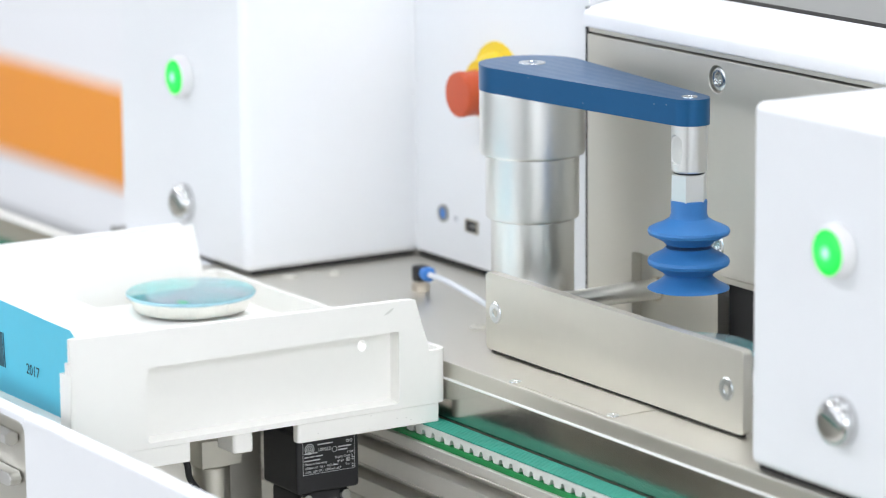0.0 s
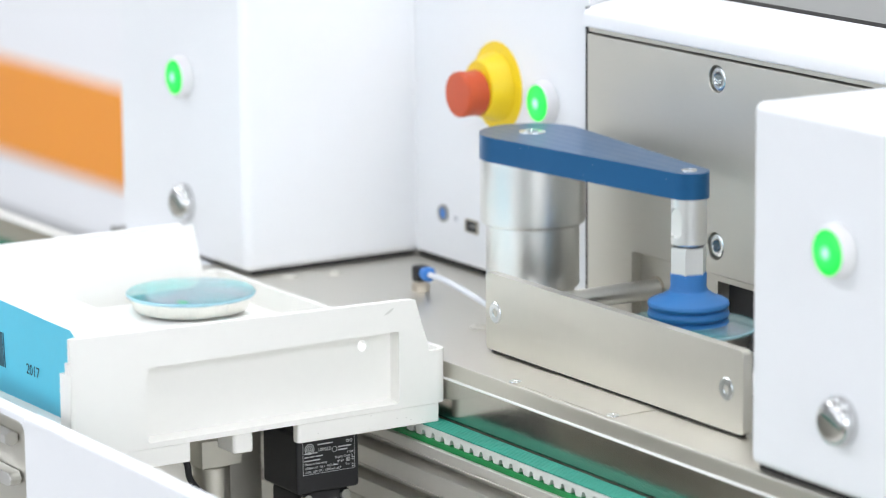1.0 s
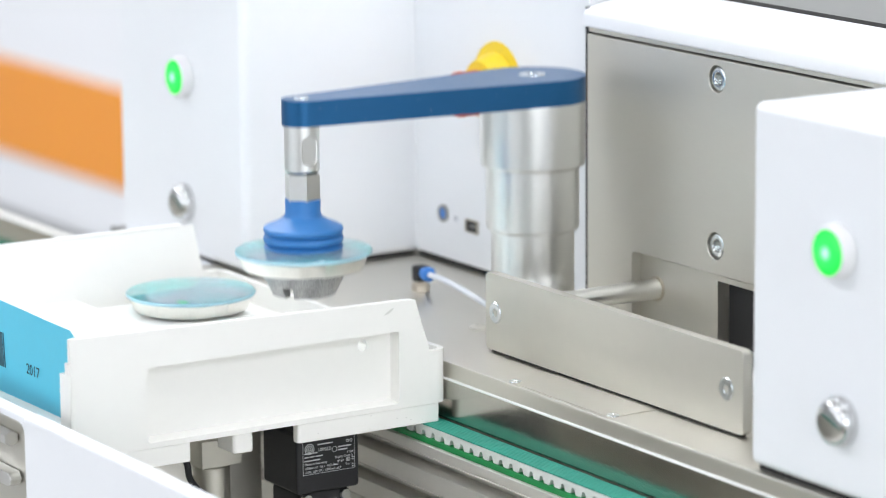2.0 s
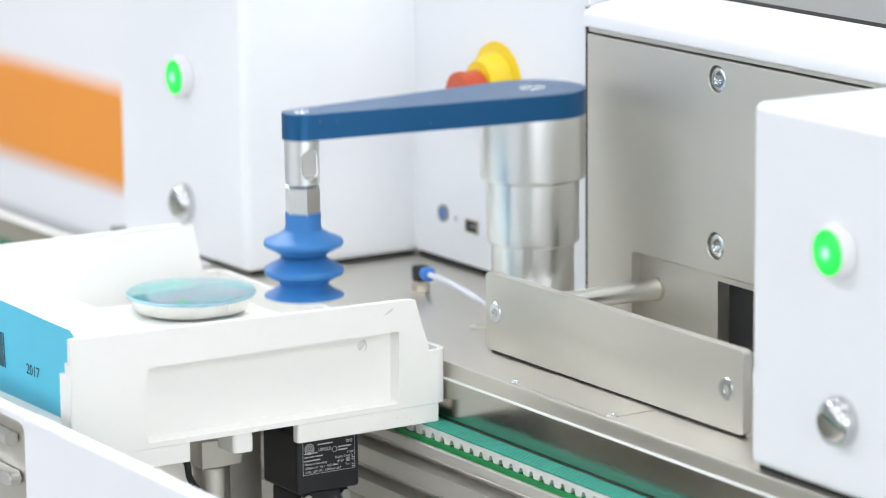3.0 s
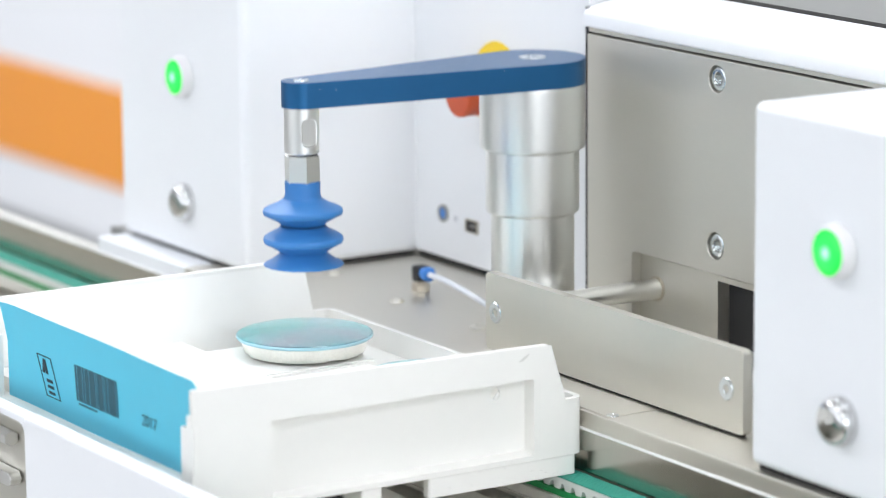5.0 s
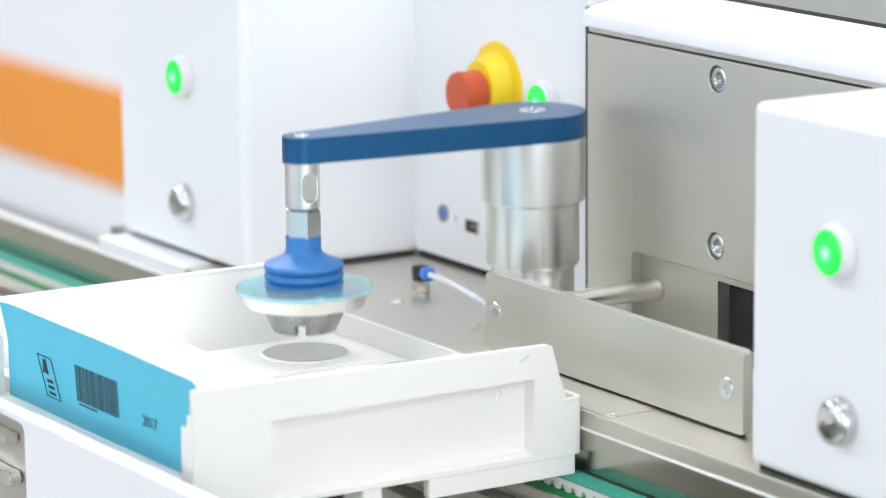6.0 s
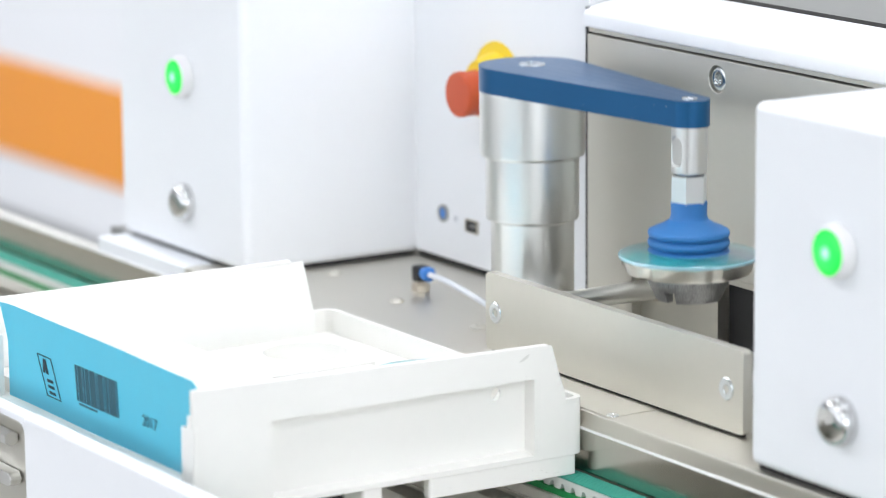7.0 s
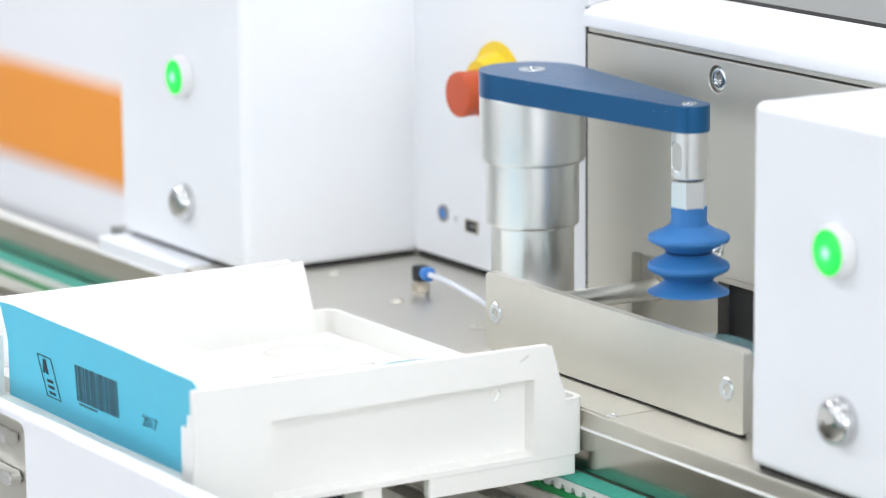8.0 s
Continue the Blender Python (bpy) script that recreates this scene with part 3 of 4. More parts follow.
def lens_chuck():
    t = thing("lens_rest", "low steel ring that receives a blocked lens", "lens rest", pose(0.155, 0, DECK))
    part("ring", lathe([(0.0255, 0.0), (0.030, 0.0), (0.030, 0.006), (0.029, 0.007), (0.0265, 0.007), (0.0255, 0.006), (0.0255, 0.0)], 48), STEEL, t)


lens_chuck()


def air_fitting():
    t = thing("push_in_air_fitting", "nickel elbow air fitting with blue ring and hose", "air fitting", pose(-0.1245, -0.0007, DECK))
    part("base", lathe([(0.0, 0.0), (0.0056, 0.0), (0.0056, 0.004), (0.0046, 0.0046), (0.0046, 0.006), (0.0, 0.006)], 6), BRASS, t, smooth=False)
    part("elbow", box(-0.0042, 0.0042, -0.0044, 0.0044, 0.0058, 0.0160, 0.0015), BLACK, t, "black plastic elbow")
    turn = Matrix.Translation((0.0042, 0.0, 0.0118)) @ pose(0, 0, 0, 0, 90, 0)
    part("release_ring", lathe([(0.0, -0.001), (0.0036, -0.001), (0.0038, 0.003), (0.0046, 0.0036), (0.0046, 0.0060), (0.0030, 0.0068), (0.0, 0.0068)], 24, turn), HOSEBLUE, t, "blue release ring")
    path = curve_pts([(0.009, 0, 0.0118), (0.03, 0.0, 0.0112), (0.055, -0.001, 0.0085), (0.085, -0.002, 0.0045), (0.128, -0.010, 0.0030)], 8)
    part("hose", add_tube(bmesh.new(), path, 0.0019, 12), TUBE, t, "pale translucent air hose")


air_fitting()


def deck_fixings():
    for x, y, r in ((-0.1991, -0.0185, 0.0055), (-0.1051, -0.0297, 0.0045), (-0.0161, -0.0266, 0.0065), (-0.205, -0.048, 0.0052)):
        t = thing("dome_screw", "low domed steel screw head set in the deck", "screw", pose(x, y, DECK), "deck screws")
        part("head", lathe([(r, 0.0), (r * 0.97, 0.0008), (r * 0.7, 0.0017), (r * 0.35, 0.0020), (r * 0.3, 0.0012), (0.0, 0.0012)], 28), STEEL, t)
    for x, y in ((0.1088, -0.084), (0.2014, -0.083)):
        t = thing("countersunk_screw", "small countersunk steel screw in the deck edge", "screw", pose(x, y, DECK + 0.0004), "deck edge screws")
        part("head", lathe([(0.0036, -0.0004), (0.0034, 0.0002), (0.0016, 0.0003), (0.0013, -0.0003), (0.0, -0.0003)], 24), ZINC, t)


deck_fixings()


def edge_strip():
    t = thing("deck_cover_strip", "thin steel cover strip screwed on the deck edge", "cover strip", pose(0, 0, 0))
    part("strip", box(0.1070, 0.2045, -0.0870, -0.0560, DECK + 0.00005, DECK + 0.0004), DECKM, t)


edge_strip()


# ---------- front guard and sensor bay ----------
def front_guard():
    y0, y1, top = -0.3515, -0.3465, 0.1468
    t = thing("front_guard", "white sheet metal front guard with a rounded window", "guard", pose(0, 0, 0))
    prof = [(y0, 0.02), (y0, top - 0.003), (y0 + 0.001, top - 0.0008), (y0 + 0.003, top), (y1 + 0.004, top), (y1 + 0.004, top - 0.0025), (y0 + 0.003, top - 0.0025), (y0 + 0.003, 0.02)]
    part("sheet", prism(prof, 0.0438, 0.62, "x"), PAINT, t)
    part("sheet", prism(prof, -0.75, -0.08, "x"), PAINT, t)
    part("top_strip", box(-0.08, 0.0438, y0, y1 + 0.004, 0.1424, top, 0.001), PAINT, t)
    arc = [(0.0439, 0.1426), (0.0439, 0.1362)] + [(0.0379 + 0.0060 * math.cos(radians(a)), 0.1364 + 0.0060 * math.sin(radians(a))) for a in range(0, 91, 10)] + [(0.0379, 0.1426)]
    part("window_corner", prism(arc, y0, y0 + 0.003, "y"), PAINT, t)
    part("window_lining", box(0.0415, 0.0437, y0 + 0.0030, y0 + 0.0095, 0.03, 0.1397, 0.0004), EXTR, t, "beige lining of the window")
    part("window_lining", box(-0.08, 0.0437, y0 + 0.0030, y0 + 0.0095, 0.1400, 0.1423, 0.0004), EXTR, t, "beige lining of the window")
    part("back_sheet", box(-0.08, 0.0437, y0 + 0.0096, y0 + 0.0110, 0.03, 0.1426), STEEL, t, "steel sheet behind the window")
    part("hexagon_spacer", lathe([(0.0, 0.0), (0.0042, 0.0), (0.0046, 0.0006), (0.0046, 0.085), (0.0, 0.085)], 6, Matrix.Translation((0.0165, y0 + 0.0050, 0.1284)) @ pose(0, 0, 0, 0, -90, 0)), ALU, t, "aluminium hexagon spacer", smooth=False)
    part("slotted_pin", prism(rounded(-0.06, 0.0205, 0.1028, 0.1102, 0.0036), y0 + 0.0015, y0 + 0.0085, "y", 0.0012), ALU, t, "aluminium slotted pin")


front_guard()


def sensor():
    t = thing("proximity_sensor", "black square inductive proximity sensor with printed label", "sensor", pose(0.030, -0.1585, 0.077))
    part("housing", box(-0.040, 0.0, -0.020, 0.0205, -0.0034, 0.0315, 0.0022, 3), BLACK, t)
    part("lower_body", box(-0.037, -0.004, -0.0165, 0.0165, -0.030, -0.0037, 0.003), BLACK, t)
    part("socket_foot", box(-0.030, -0.010, -0.010, 0.010, -0.057, -0.0301, 0.002), BLACK, t)
    for y in (-0.0125, 0.0125):
        part("clamp_screw", lathe([(0.0, 0.0), (0.0034, 0.0), (0.0036, 0.0012), (0.0030, 0.0026), (0.0, 0.0026)], 24, Matrix.Translation((-0.004, y, -0.0075)) @ pose(0, 0, 0, 0, 90, 0)), ZINC, t)
    # printing on the side that faces along the lane
    side = Matrix.Translation((0.00035, 0, 0)) @ Matrix(((0, 0, 1, 0), (1, 0, 0, 0), (0, 1, 0, 0), (0, 0, 0, 1)))
    lab = part("label", prism(rounded(-0.0165, 0.0172, 0.0078, 0.0300, 0.0008), 0.00005, 0.0003, "x"), BLACK, t, "black printed label")
    fr = bmesh.new()
    for a, b, c, d in ((-0.0165, 0.0172, 0.0078, 0.0080), (-0.0165, -0.0163, 0.0078, 0.0300), (0.0170, 0.0172, 0.0078, 0.0300)):
        add_box(fr, 0.00031, 0.00036, a, b, c, d)
    part("label_border", fr, WHITEINK, lab)

    def say(body, y, z, size):
        text_part("label_text", body, size, Matrix.Translation((0.0004, y, z)) @ side, lab, WHITEINK, 1.05)
    say("100052", -0.0070, 0.0206, 0.0027)
    say("112A", 0.0118, 0.0172, 0.0019)
    say("Supply Class 2", 0.0040, 0.0152, 0.0019)
    say("IP 67", 0.0055, 0.0126, 0.0020)
    say("Made in Germany", -0.0155, 0.0134, 0.0019)
    say("s:35mm nf  1:L+  4:OUT", -0.0155, 0.0111, 0.0019)
    say("3:L-", 0.0108, 0.0104, 0.0019)
    say("U:10...36V DC  I:200mA SCP", -0.0155, 0.0088, 0.0019)
    bars = bmesh.new()
    # two printed rows in short words, then two lines beside the approval mark
    for row, z in (((3.6, 2.0), 0.0198), ((2.0, 2.2, 3.4), 0.0177), ((7.6,), 0.0156)):
        y = -0.0155
        for w in row:
            add_box(bars, 0.0003, 0.00042, y, y + w * 0.001 * 1.35, z, z + 0.0006)
            y += w * 0.001 * 1.35 + 0.0008
    for a, b, z in ((0.0065, 0.0150, 0.0211), (0.0065, 0.0125, 0.0193), (-0.0070, 0.0030, 0.0242), (0.0035, 0.0062, 0.0111)):
        add_box(bars, 0.0003, 0.00042, a, b, z, z + 0.0007)
    for z in (0.0088, 0.0100, 0.0128, 0.0140):
        add_box(bars, 0.0003, 0.00042, 0.0153, 0.0163, z, z + 0.0006)
    part("label_bars", bars, WHITEINK, lab)
    ring = bmesh.new()

    def hoop(y, z, r, w):
        add_lathe(ring, [(r, 0.0), (r, 0.0001), (r - w, 0.0001), (r - w, 0.0), (r, 0.0)], 28, Matrix.Translation((0.0004, y, z)) @ pose(0, 0, 0, 0, 90, 0))
    for r in (0.0031, 0.0021, 0.0011):
        hoop(-0.0122, 0.0226, r, 0.0004)
    hoop(0.0040, 0.0205, 0.0017, 0.0003)
    for y in (0.0125, 0.0148):
        hoop(y, 0.0242, 0.0009, 0.0003)
    part("label_rings", ring, WHITEINK, lab)
    sq = bmesh.new()
    for r, w in ((0.0011, 0.0002), (0.0006, 0.0002)):
        for a, b, c, d in ((-r, r, -r, -r + w), (-r, r, r - w, r), (-r, -r + w, -r, r), (r - w, r, -r, r)):
            add_box(sq, 0.0003, 0.00045, 0.0129 + a, 0.0129 + b, 0.0135 + c, 0.0135 + d)
    part("label_square", sq, WHITEINK, lab)
    return t


sensor()


def bay():
    """what stands between the lanes under the carrier"""
    p = thing("lift_cylinder", "satin aluminium lift cylinder under the carrier", "cylinder", pose(-0.016, -0.2085, 0.02))
    part("tube", lathe([(0.0, 0.0016), (0.0107, 0.0016), (0.0107, 0.066), (0.0098, 0.067), (0.0, 0.067)], 40), STEEL, p)
    q = thing("mounting_bracket", "grey steel mounting bracket beside the sensor", "bracket", pose(-0.012, -0.189, 0.02))
    part("web", box(-0.0240, -0.0215, -0.0050, 0.0230, 0.0016, 0.0790, 0.0008), STEEL, q)
    part("flange", box(-0.0215, 0.010, -0.0050, 0.0225, 0.0016, 0.0040, 0.0006), GREY, q)
    part("top_plate", box(-0.0240, 0.0070, -0.0310, -0.0052, 0.0672, 0.0830, 0.0006), STEEL, q)
    c = thing("sensor_cable", "black round cable looping down in the bay", "cable", pose(0, 0, 0))
    path = curve_pts([(-0.035, -0.240, 0.112), (-0.018, -0.2325, 0.104), (-0.010, -0.2275, 0.092), (-0.009, -0.2253, 0.081), (-0.007, -0.2150, 0.069), (0.0, -0.196, 0.057), (0.006, -0.170, 0.050), (0.010, -0.1585, 0.036), (0.010, -0.1585, 0.0202)], 8)
    part("sheath", add_tube(bmesh.new(), path, 0.0019, 12), BLACK, c)
    s = thing("front_lane", "aluminium front conveyor lane under the carrier", "conveyor", pose(0, 0, 0))
    part("profile", box(-1.2, 0.9, -0.327, -0.312, 0.02, 0.1040, 0.001), EXTR, s)
    part("belt", box(-1.2, 0.9, -0.325, -0.312, 0.1041, 0.1094, 0.0005), BELT, s, "green conveyor belt")


bay()


# ---------- background machine ----------
def far_machine():
    t = thing("far_machine", "white machine with a broad orange stripe, out of focus", "machine", pose(0, 0, FLOOR))
    y = 1.4
    part("body", box(-5.2, -2.2, y, y + 0.9, 0.318, 1.75, 0.03), PAINT, t)
    part("base", box(-5.15, -2.25, y + 0.05, y + 0.85, 0.0, 0.318), GREY, t, "grey recessed base")
    part("stripe", box(-5.19, -2.21, y - 0.004, y - 0.0002, 0.4335, 0.598, 0.001), ORANGE, t, "broad orange painted stripe")


far_machine()


# ---------- blocked lens ----------
def blocked_lens(name_label):
    """tinted lens blank on its cast block; origin at the middle of the lens top edge"""
    t = thing("blocked_lens", name_label, "lens", pose(0, 0, 0), "blocked lenses")
    R = 0.0384
    blank = part("lens", lathe([(0.0, 0.0012), (0.015, 0.0010), (0.030, 0.0002), (R - 0.0006, -0.0008), (R, -0.0014), (R, -0.0026), (R - 0.001, -0.0032), (0.0, -0.0032)], 72), LENSM, t, "clear blue-green coated lens blank")
    part("lens_rim", lathe([(R + 0.0001, -0.0012), (R + 0.0005, -0.0018), (R + 0.0004, -0.0026), (R + 0.0001, -0.0030), (R + 0.0001, -0.0012)], 72), LENSRIM, blank, "bright cyan lens edge")
    # bright cast ring with a few broken-out places
    bm = lathe([(0.0, -0.0033), (0.0358, -0.0033), (0.0361, -0.0040), (0.0352, -0.0075), (0.0344, -0.0106), (0.0338, -0.0113), (0.0236, -0.0118), (0.0, -0.0118)], 72)
    for v in bm.verts:
        r = math.hypot(v.co.x, v.co.y)
        if r > 0.03:
            a = math.atan2(v.co.y, v.co.x)
            k = 1 + 0.012 * noise.noise(Vector((3 * math.cos(a), 3 * math.sin(a), v.co.z * 200)))
            if any(abs((a - b + math.pi) % (2 * math.pi) - math.pi) < 0.11 for b in (-1.75, -0.55, 1.2, 2.9)):
                k *= 0.955
            v.co.x *= k
            v.co.y *= k
    ring = part("block_ring", bm, RINGM, t, "bright cast metal ring")
    # lump left where the casting was broken from its sprue
    lump = lathe([(0.0, 0.0), (0.0030, 0.0002), (0.0044, 0.0018), (0.0046, 0.0040), (0.0038, 0.0062), (0.0, 0.0070)], 14, pose(-0.0338, -0.0090, -0.0108))
    for v in lump.verts:
        v.co += 0.0007 * noise.noise_vector(v.co * 400)
    part("sprue_lump", lump, RINGM, ring, "rough broken casting lump")
    # darker notched base
    bm = bmesh.new()
    seg = 60
    notch = [k for b in (4, 24, 44) for k in (b, b + 1, b + 2)]
    prof = [(0.0224, -0.0117), (0.0226, -0.0165), (0.0208, -0.0200), (0.0178, -0.0262)]
    rings = []
    for r, z in prof:
        rings.append([bm.verts.new((r * math.cos(2 * math.pi * i / seg), r * math.sin(2 * math.pi * i / seg), z)) for i in range(seg)])
    inner = [bm.verts.new((0.0132 * math.cos(2 * math.pi * i / seg), 0.0132 * math.sin(2 * math.pi * i / seg), -0.0262)) for i in range(seg)]
    roof = [bm.verts.new((0.0132 * math.cos(2 * math.pi * i / seg), 0.0132 * math.sin(2 * math.pi * i / seg), -0.0180)) for i in range(seg)]
    for i in range(seg):
        j = (i + 1) % seg
        bm.faces.new((rings[0][i], rings[0][j], rings[1][j], rings[1][i]))
        bm.faces.new((rings[1][i], rings[1][j], rings[2][j], rings[2][i]))
        bm.faces.new((inner[i], inner[j], roof[j], roof[i])) if i not in notch else None
        if i in notch:
            bm.faces.new((rings[2][i], rings[2][j], roof[j], roof[i]))
        else:
            bm.faces.new((rings[2][i], rings[2][j], rings[3][j], rings[3][i]))
            bm.faces.new((rings[3][i], rings[3][j], inner[j], inner[i]))
            if (i - 1) % seg in notch:
                bm.faces.new((rings[2][i], rings[3][i], inner[i], roof[i]))
            if j in notch:
                bm.faces.new((rings[2][j], rings[3][j], inner[j], roof[j]))
    bm.faces.new(rings[0])
    bm.faces.new(roof)
    part("block_base", bm, LEAD, t, "dark grey notched alloy base")
    return t


lens_a = blocked_lens("blue-green coated lens on a cast metal block at the rest")
lens_b = blocked_lens("blue-green coated lens on a cast metal block in the tray")


# ---------- carrier tray ----------
HOLES = (-0.1370, 0.0)


def carrier_tray():
    """built at its first standing place; slides along x"""
    t = thing("lens_tray", "white moulded plastic job tray with pockets for lenses", "tray", pose(0, 0, 0))
    bm = bmesh.new()
    XF, XB = 0.0500, -0.2170
    YN, YF = -0.3283, -0.0907
    LOW, LEDGE, FL, TOP, DEEP = 0.1205, 0.1512, 0.1470, 0.1842, 0.1375

    def wall(x0, x1):
        pts = [(YN, LEDGE - 0.004), (YN, 0.1735), (-0.3265, 0.1735), (-0.3265, TOP - 0.0004), (-0.3226, TOP), (-0.1208, TOP - 0.0006), (-0.1195, TOP - 0.0016), (-0.1112, 0.1560), (-0.1112, LEDGE - 0.004)]
        add_prism(bm, pts, x0, x1, "x", 0.0008, 2)
    # front wall: one skin with a shallow recess in it
    RY0, RY1, RZ0, RZ1, RD = -0.2816, -0.1232, 0.1234, 0.1650, 0.0085
    SKIN, BAND = 0.0098, 0.0034
    YE = -0.1034
    SZ = 0.1668
    low_l = [(YN, LOW), (YN, SZ)]
    upper = [(YN, 0.1735), (-0.3265, 0.1735), (-0.3265, 0.1860), (-0.3235, 0.1864), (-0.1145, TOP - 0.0018), (-0.1128, TOP - 0.0030)]
    low_r = [(-0.1128 + 0.0086 * (TOP - 0.003 - SZ) / 0.0246, SZ), (-0.1042, 0.1566), (YE, LEDGE), (YE, LOW)]
    out = low_l + upper + low_r
    inn = rounded(RY0, RY1, RZ0, RZ1, 0.0012, 2)

    def loop(pts, x):
        vs = [bm.verts.new((x, u, v)) for u, v in pts]
        return vs, [bm.edges.new((vs[i], vs[(i + 1) % len(vs)])) for i in range(len(vs))]

    def band(a, b, closed=True):
        for i in range(len(a) if closed else len(a) - 1):
            j = (i + 1) % len(a)
            bm.faces.new((a[i], a[j], b[j], b[i]))
    fo, fe = loop(out, XF)
    fi, ie = loop(inn, XF)
    bmesh.ops.triangle_fill(bm, edges=fe + ie, use_beauty=True)
    # back of the skin: thin band above, deeper below
    lo_b, lo_e = loop(low_l + low_r, XF - SKIN)
    up_b, up_e = loop(low_l[1:] + upper + low_r[:1], XF - BAND)
    deep = rounded(RY0 + 0.0006, RY1 - 0.0006, RZ0 + 0.0014, RZ1 - 0.0003, 0.0012, 2)
    ri, re_ = loop(deep, XF - RD)
    eye_pts = [(-0.1420 + 0.0030 * math.cos(2 * math.pi * k / 20), 0.1577 + 0.0034 * math.sin(2 * math.pi * k / 20)) for k in range(20)]
    hi_, he = loop(eye_pts, XF - RD)
    hb, hbe = loop(eye_pts, XF - SKIN)
    bmesh.ops.triangle_fill(bm, edges=re_ + he, use_beauty=True)
    bmesh.ops.triangle_fill(bm, edges=lo_e + hbe, use_beauty=True)
    bmesh.ops.triangle_fill(bm, edges=up_e, use_beauty=True)
    band(hi_, hb)
    band(fi, ri)
    nu = len(upper) + 2
    band(fo[1:1 + nu], up_b, False)
    band(fo[:2], lo_b[:2], False)
    band(fo[nu:] + fo[:1], lo_b[2:] + lo_b[:1], False)
    bm.faces.new((lo_b[1], lo_b[2], up_b[-1], up_b[0]))
    soft = list(fe[2:nu + 1])
    bmesh.ops.bevel(bm, geom=soft, offset=0.0008, segments=2, affect="EDGES", profile=0.5)
    corner = [e for e in bm.edges if all(abs(v.co.x - XF) < 1e-5 and abs(v.co.y - YN) < 1e-5 for v in e.verts)]
    bmesh.ops.bevel(bm, geom=corner, offset=0.0042, segments=5, affect="EDGES", profile=0.5)

    def rim_wall():
        """thin rim that runs round the far side from front skin to back wall"""
        R, T = 0.0075, 0.0033
        mid = [(XF, YE + 0.00002)] + [(XF - R + R * math.cos(radians(a)), YF - R + R * math.sin(radians(a))) for a in range(0, 91, 9)]
        mid += [(XB + R - R * math.sin(radians(a)), YF - R + R * math.cos(radians(a))) for a in range(0, 91, 9)] + [(XB, -0.1120)]
        inner = [(XF - T, YE + 0.00002)] + [(XF - R + (R - T) * math.cos(radians(a)), YF - R + (R - T) * math.sin(radians(a))) for a in range(0, 91, 9)]
        inner += [(XB + R - (R - T) * math.sin(radians(a)), YF - R + (R - T) * math.cos(radians(a))) for a in range(0, 91, 9)] + [(XB + T, -0.1120)]
        b2 = bmesh.new()
        ao, ai = [b2.verts.new((x, y, LEDGE)) for x, y in mid], [b2.verts.new((x, y, LEDGE)) for x, y in inner]
        bo, bi = [b2.verts.new((x, y, LOW)) for x, y in mid], [b2.verts.new((x, y, LOW)) for x, y in inner]
        for k in range(len(mid) - 1):
            b2.faces.new((ao[k], ao[k + 1], ai[k + 1], ai[k]))
            b2.faces.new((bo[k], bi[k], bi[k + 1], bo[k + 1]))
            b2.faces.new((ao[k], bo[k], bo[k + 1], ao[k + 1]))
            b2.faces.new((ai[k], ai[k + 1], bi[k + 1], bi[k]))
        for k in (0, -1):
            b2.faces.new((ao[k], ai[k], bi[k], bo[k]))
        part("far_rim", b2, PLASTIC, t)
    rim_wall()
    part("front_wall", bm, PLASTIC, t, "white moulded wall with a recessed label field")
    bm = bmesh.new()
    # back wall, thicker at its foot
    wall(XB, XB + 0.0035)
    add_prism(bm, [(XB + 0.003, TOP - 0.002), (XB + 0.016, LEDGE), (XB + 0.016, DEEP - 0.002), (XB + 0.003, DEEP - 0.002)], YN + 0.006, -0.1115, "y")
    part("back_wall", bm, PLASTIC, t)
    bm = bmesh.new()
    # low floor, raised bosses with round pockets, far rim
    add_box(bm, XB + 0.003, XF - SKIN + 0.001, -0.2000, YF - 0.0030, DEEP - 0.0030, DEEP)
    add_box(bm, XF - SKIN, XF - 0.0032, YE, YF - 0.0050, DEEP - 0.0030, DEEP)
    part("pocket_floor", bm, PLASTIC, t, "white floor below the lens pockets")
    for cx in HOLES:
        # raised boss with stepped flanks round a lens pocket
        m = Matrix.Translation((cx, -0.155, 0))
        boss = part("pocket_boss", add_holed(bmesh.new(), cx - 0.0340, cx + 0.0340, -0.2000, -0.1300, DEEP - 0.001, FL, cx, -0.155, 0.0240), PLASTIC, t)
        part("pocket_lip", lathe([(0.0240, FL - 0.001), (0.0240, FL + 0.0008), (0.0252, FL + 0.0008), (0.0258, FL)], 64, m), PLASTIC, boss)
        part("pocket_cup", lathe([(0.0239, FL + 0.0002), (0.0238, 0.1345), (0.0228, 0.1333), (0.0, 0.1333), (0.0, 0.1310), (0.0260, 0.1310), (0.0260, DEEP - 0.001)], 48, m), PLASTIC, boss)
        for k in range(5):
            d = 0.0340 + 0.0030 * k
            for s0 in (-1, 1):
                xa, xb = sorted((cx + s0 * d, cx + s0 * (d + 0.0031)))
                if xb > XF - SKIN:
                    continue
                part("pocket_step", box(xa, xb, -0.2000, -0.1310 - 0.0032 * k, DEEP - 0.001, FL - 0.0006 - 0.0014 * k), PLASTIC, boss)
    bm = bmesh.new()
    # inner floor toward the near side, low near sill, corner posts
    add_box(bm, XB + 0.002, XF - 0.0122, YN + 0.008, -0.1998, DEEP - 0.0030, FL)
    add_box(bm, XB, XF - 0.0126, YN - 0.0004, YN + 0.010, LOW, 0.1386, 0.0008)
    add_box(bm, XB, -0.1745, YN, YN + 0.0040, 0.1380, 0.1725, 0.0007)
    part("near_sill", bm, PLASTIC, t)
    part("underside", box(XB, XF - 0.0122, -0.300, -0.110, LOW, LOW + 0.003), PLASTIC, t)
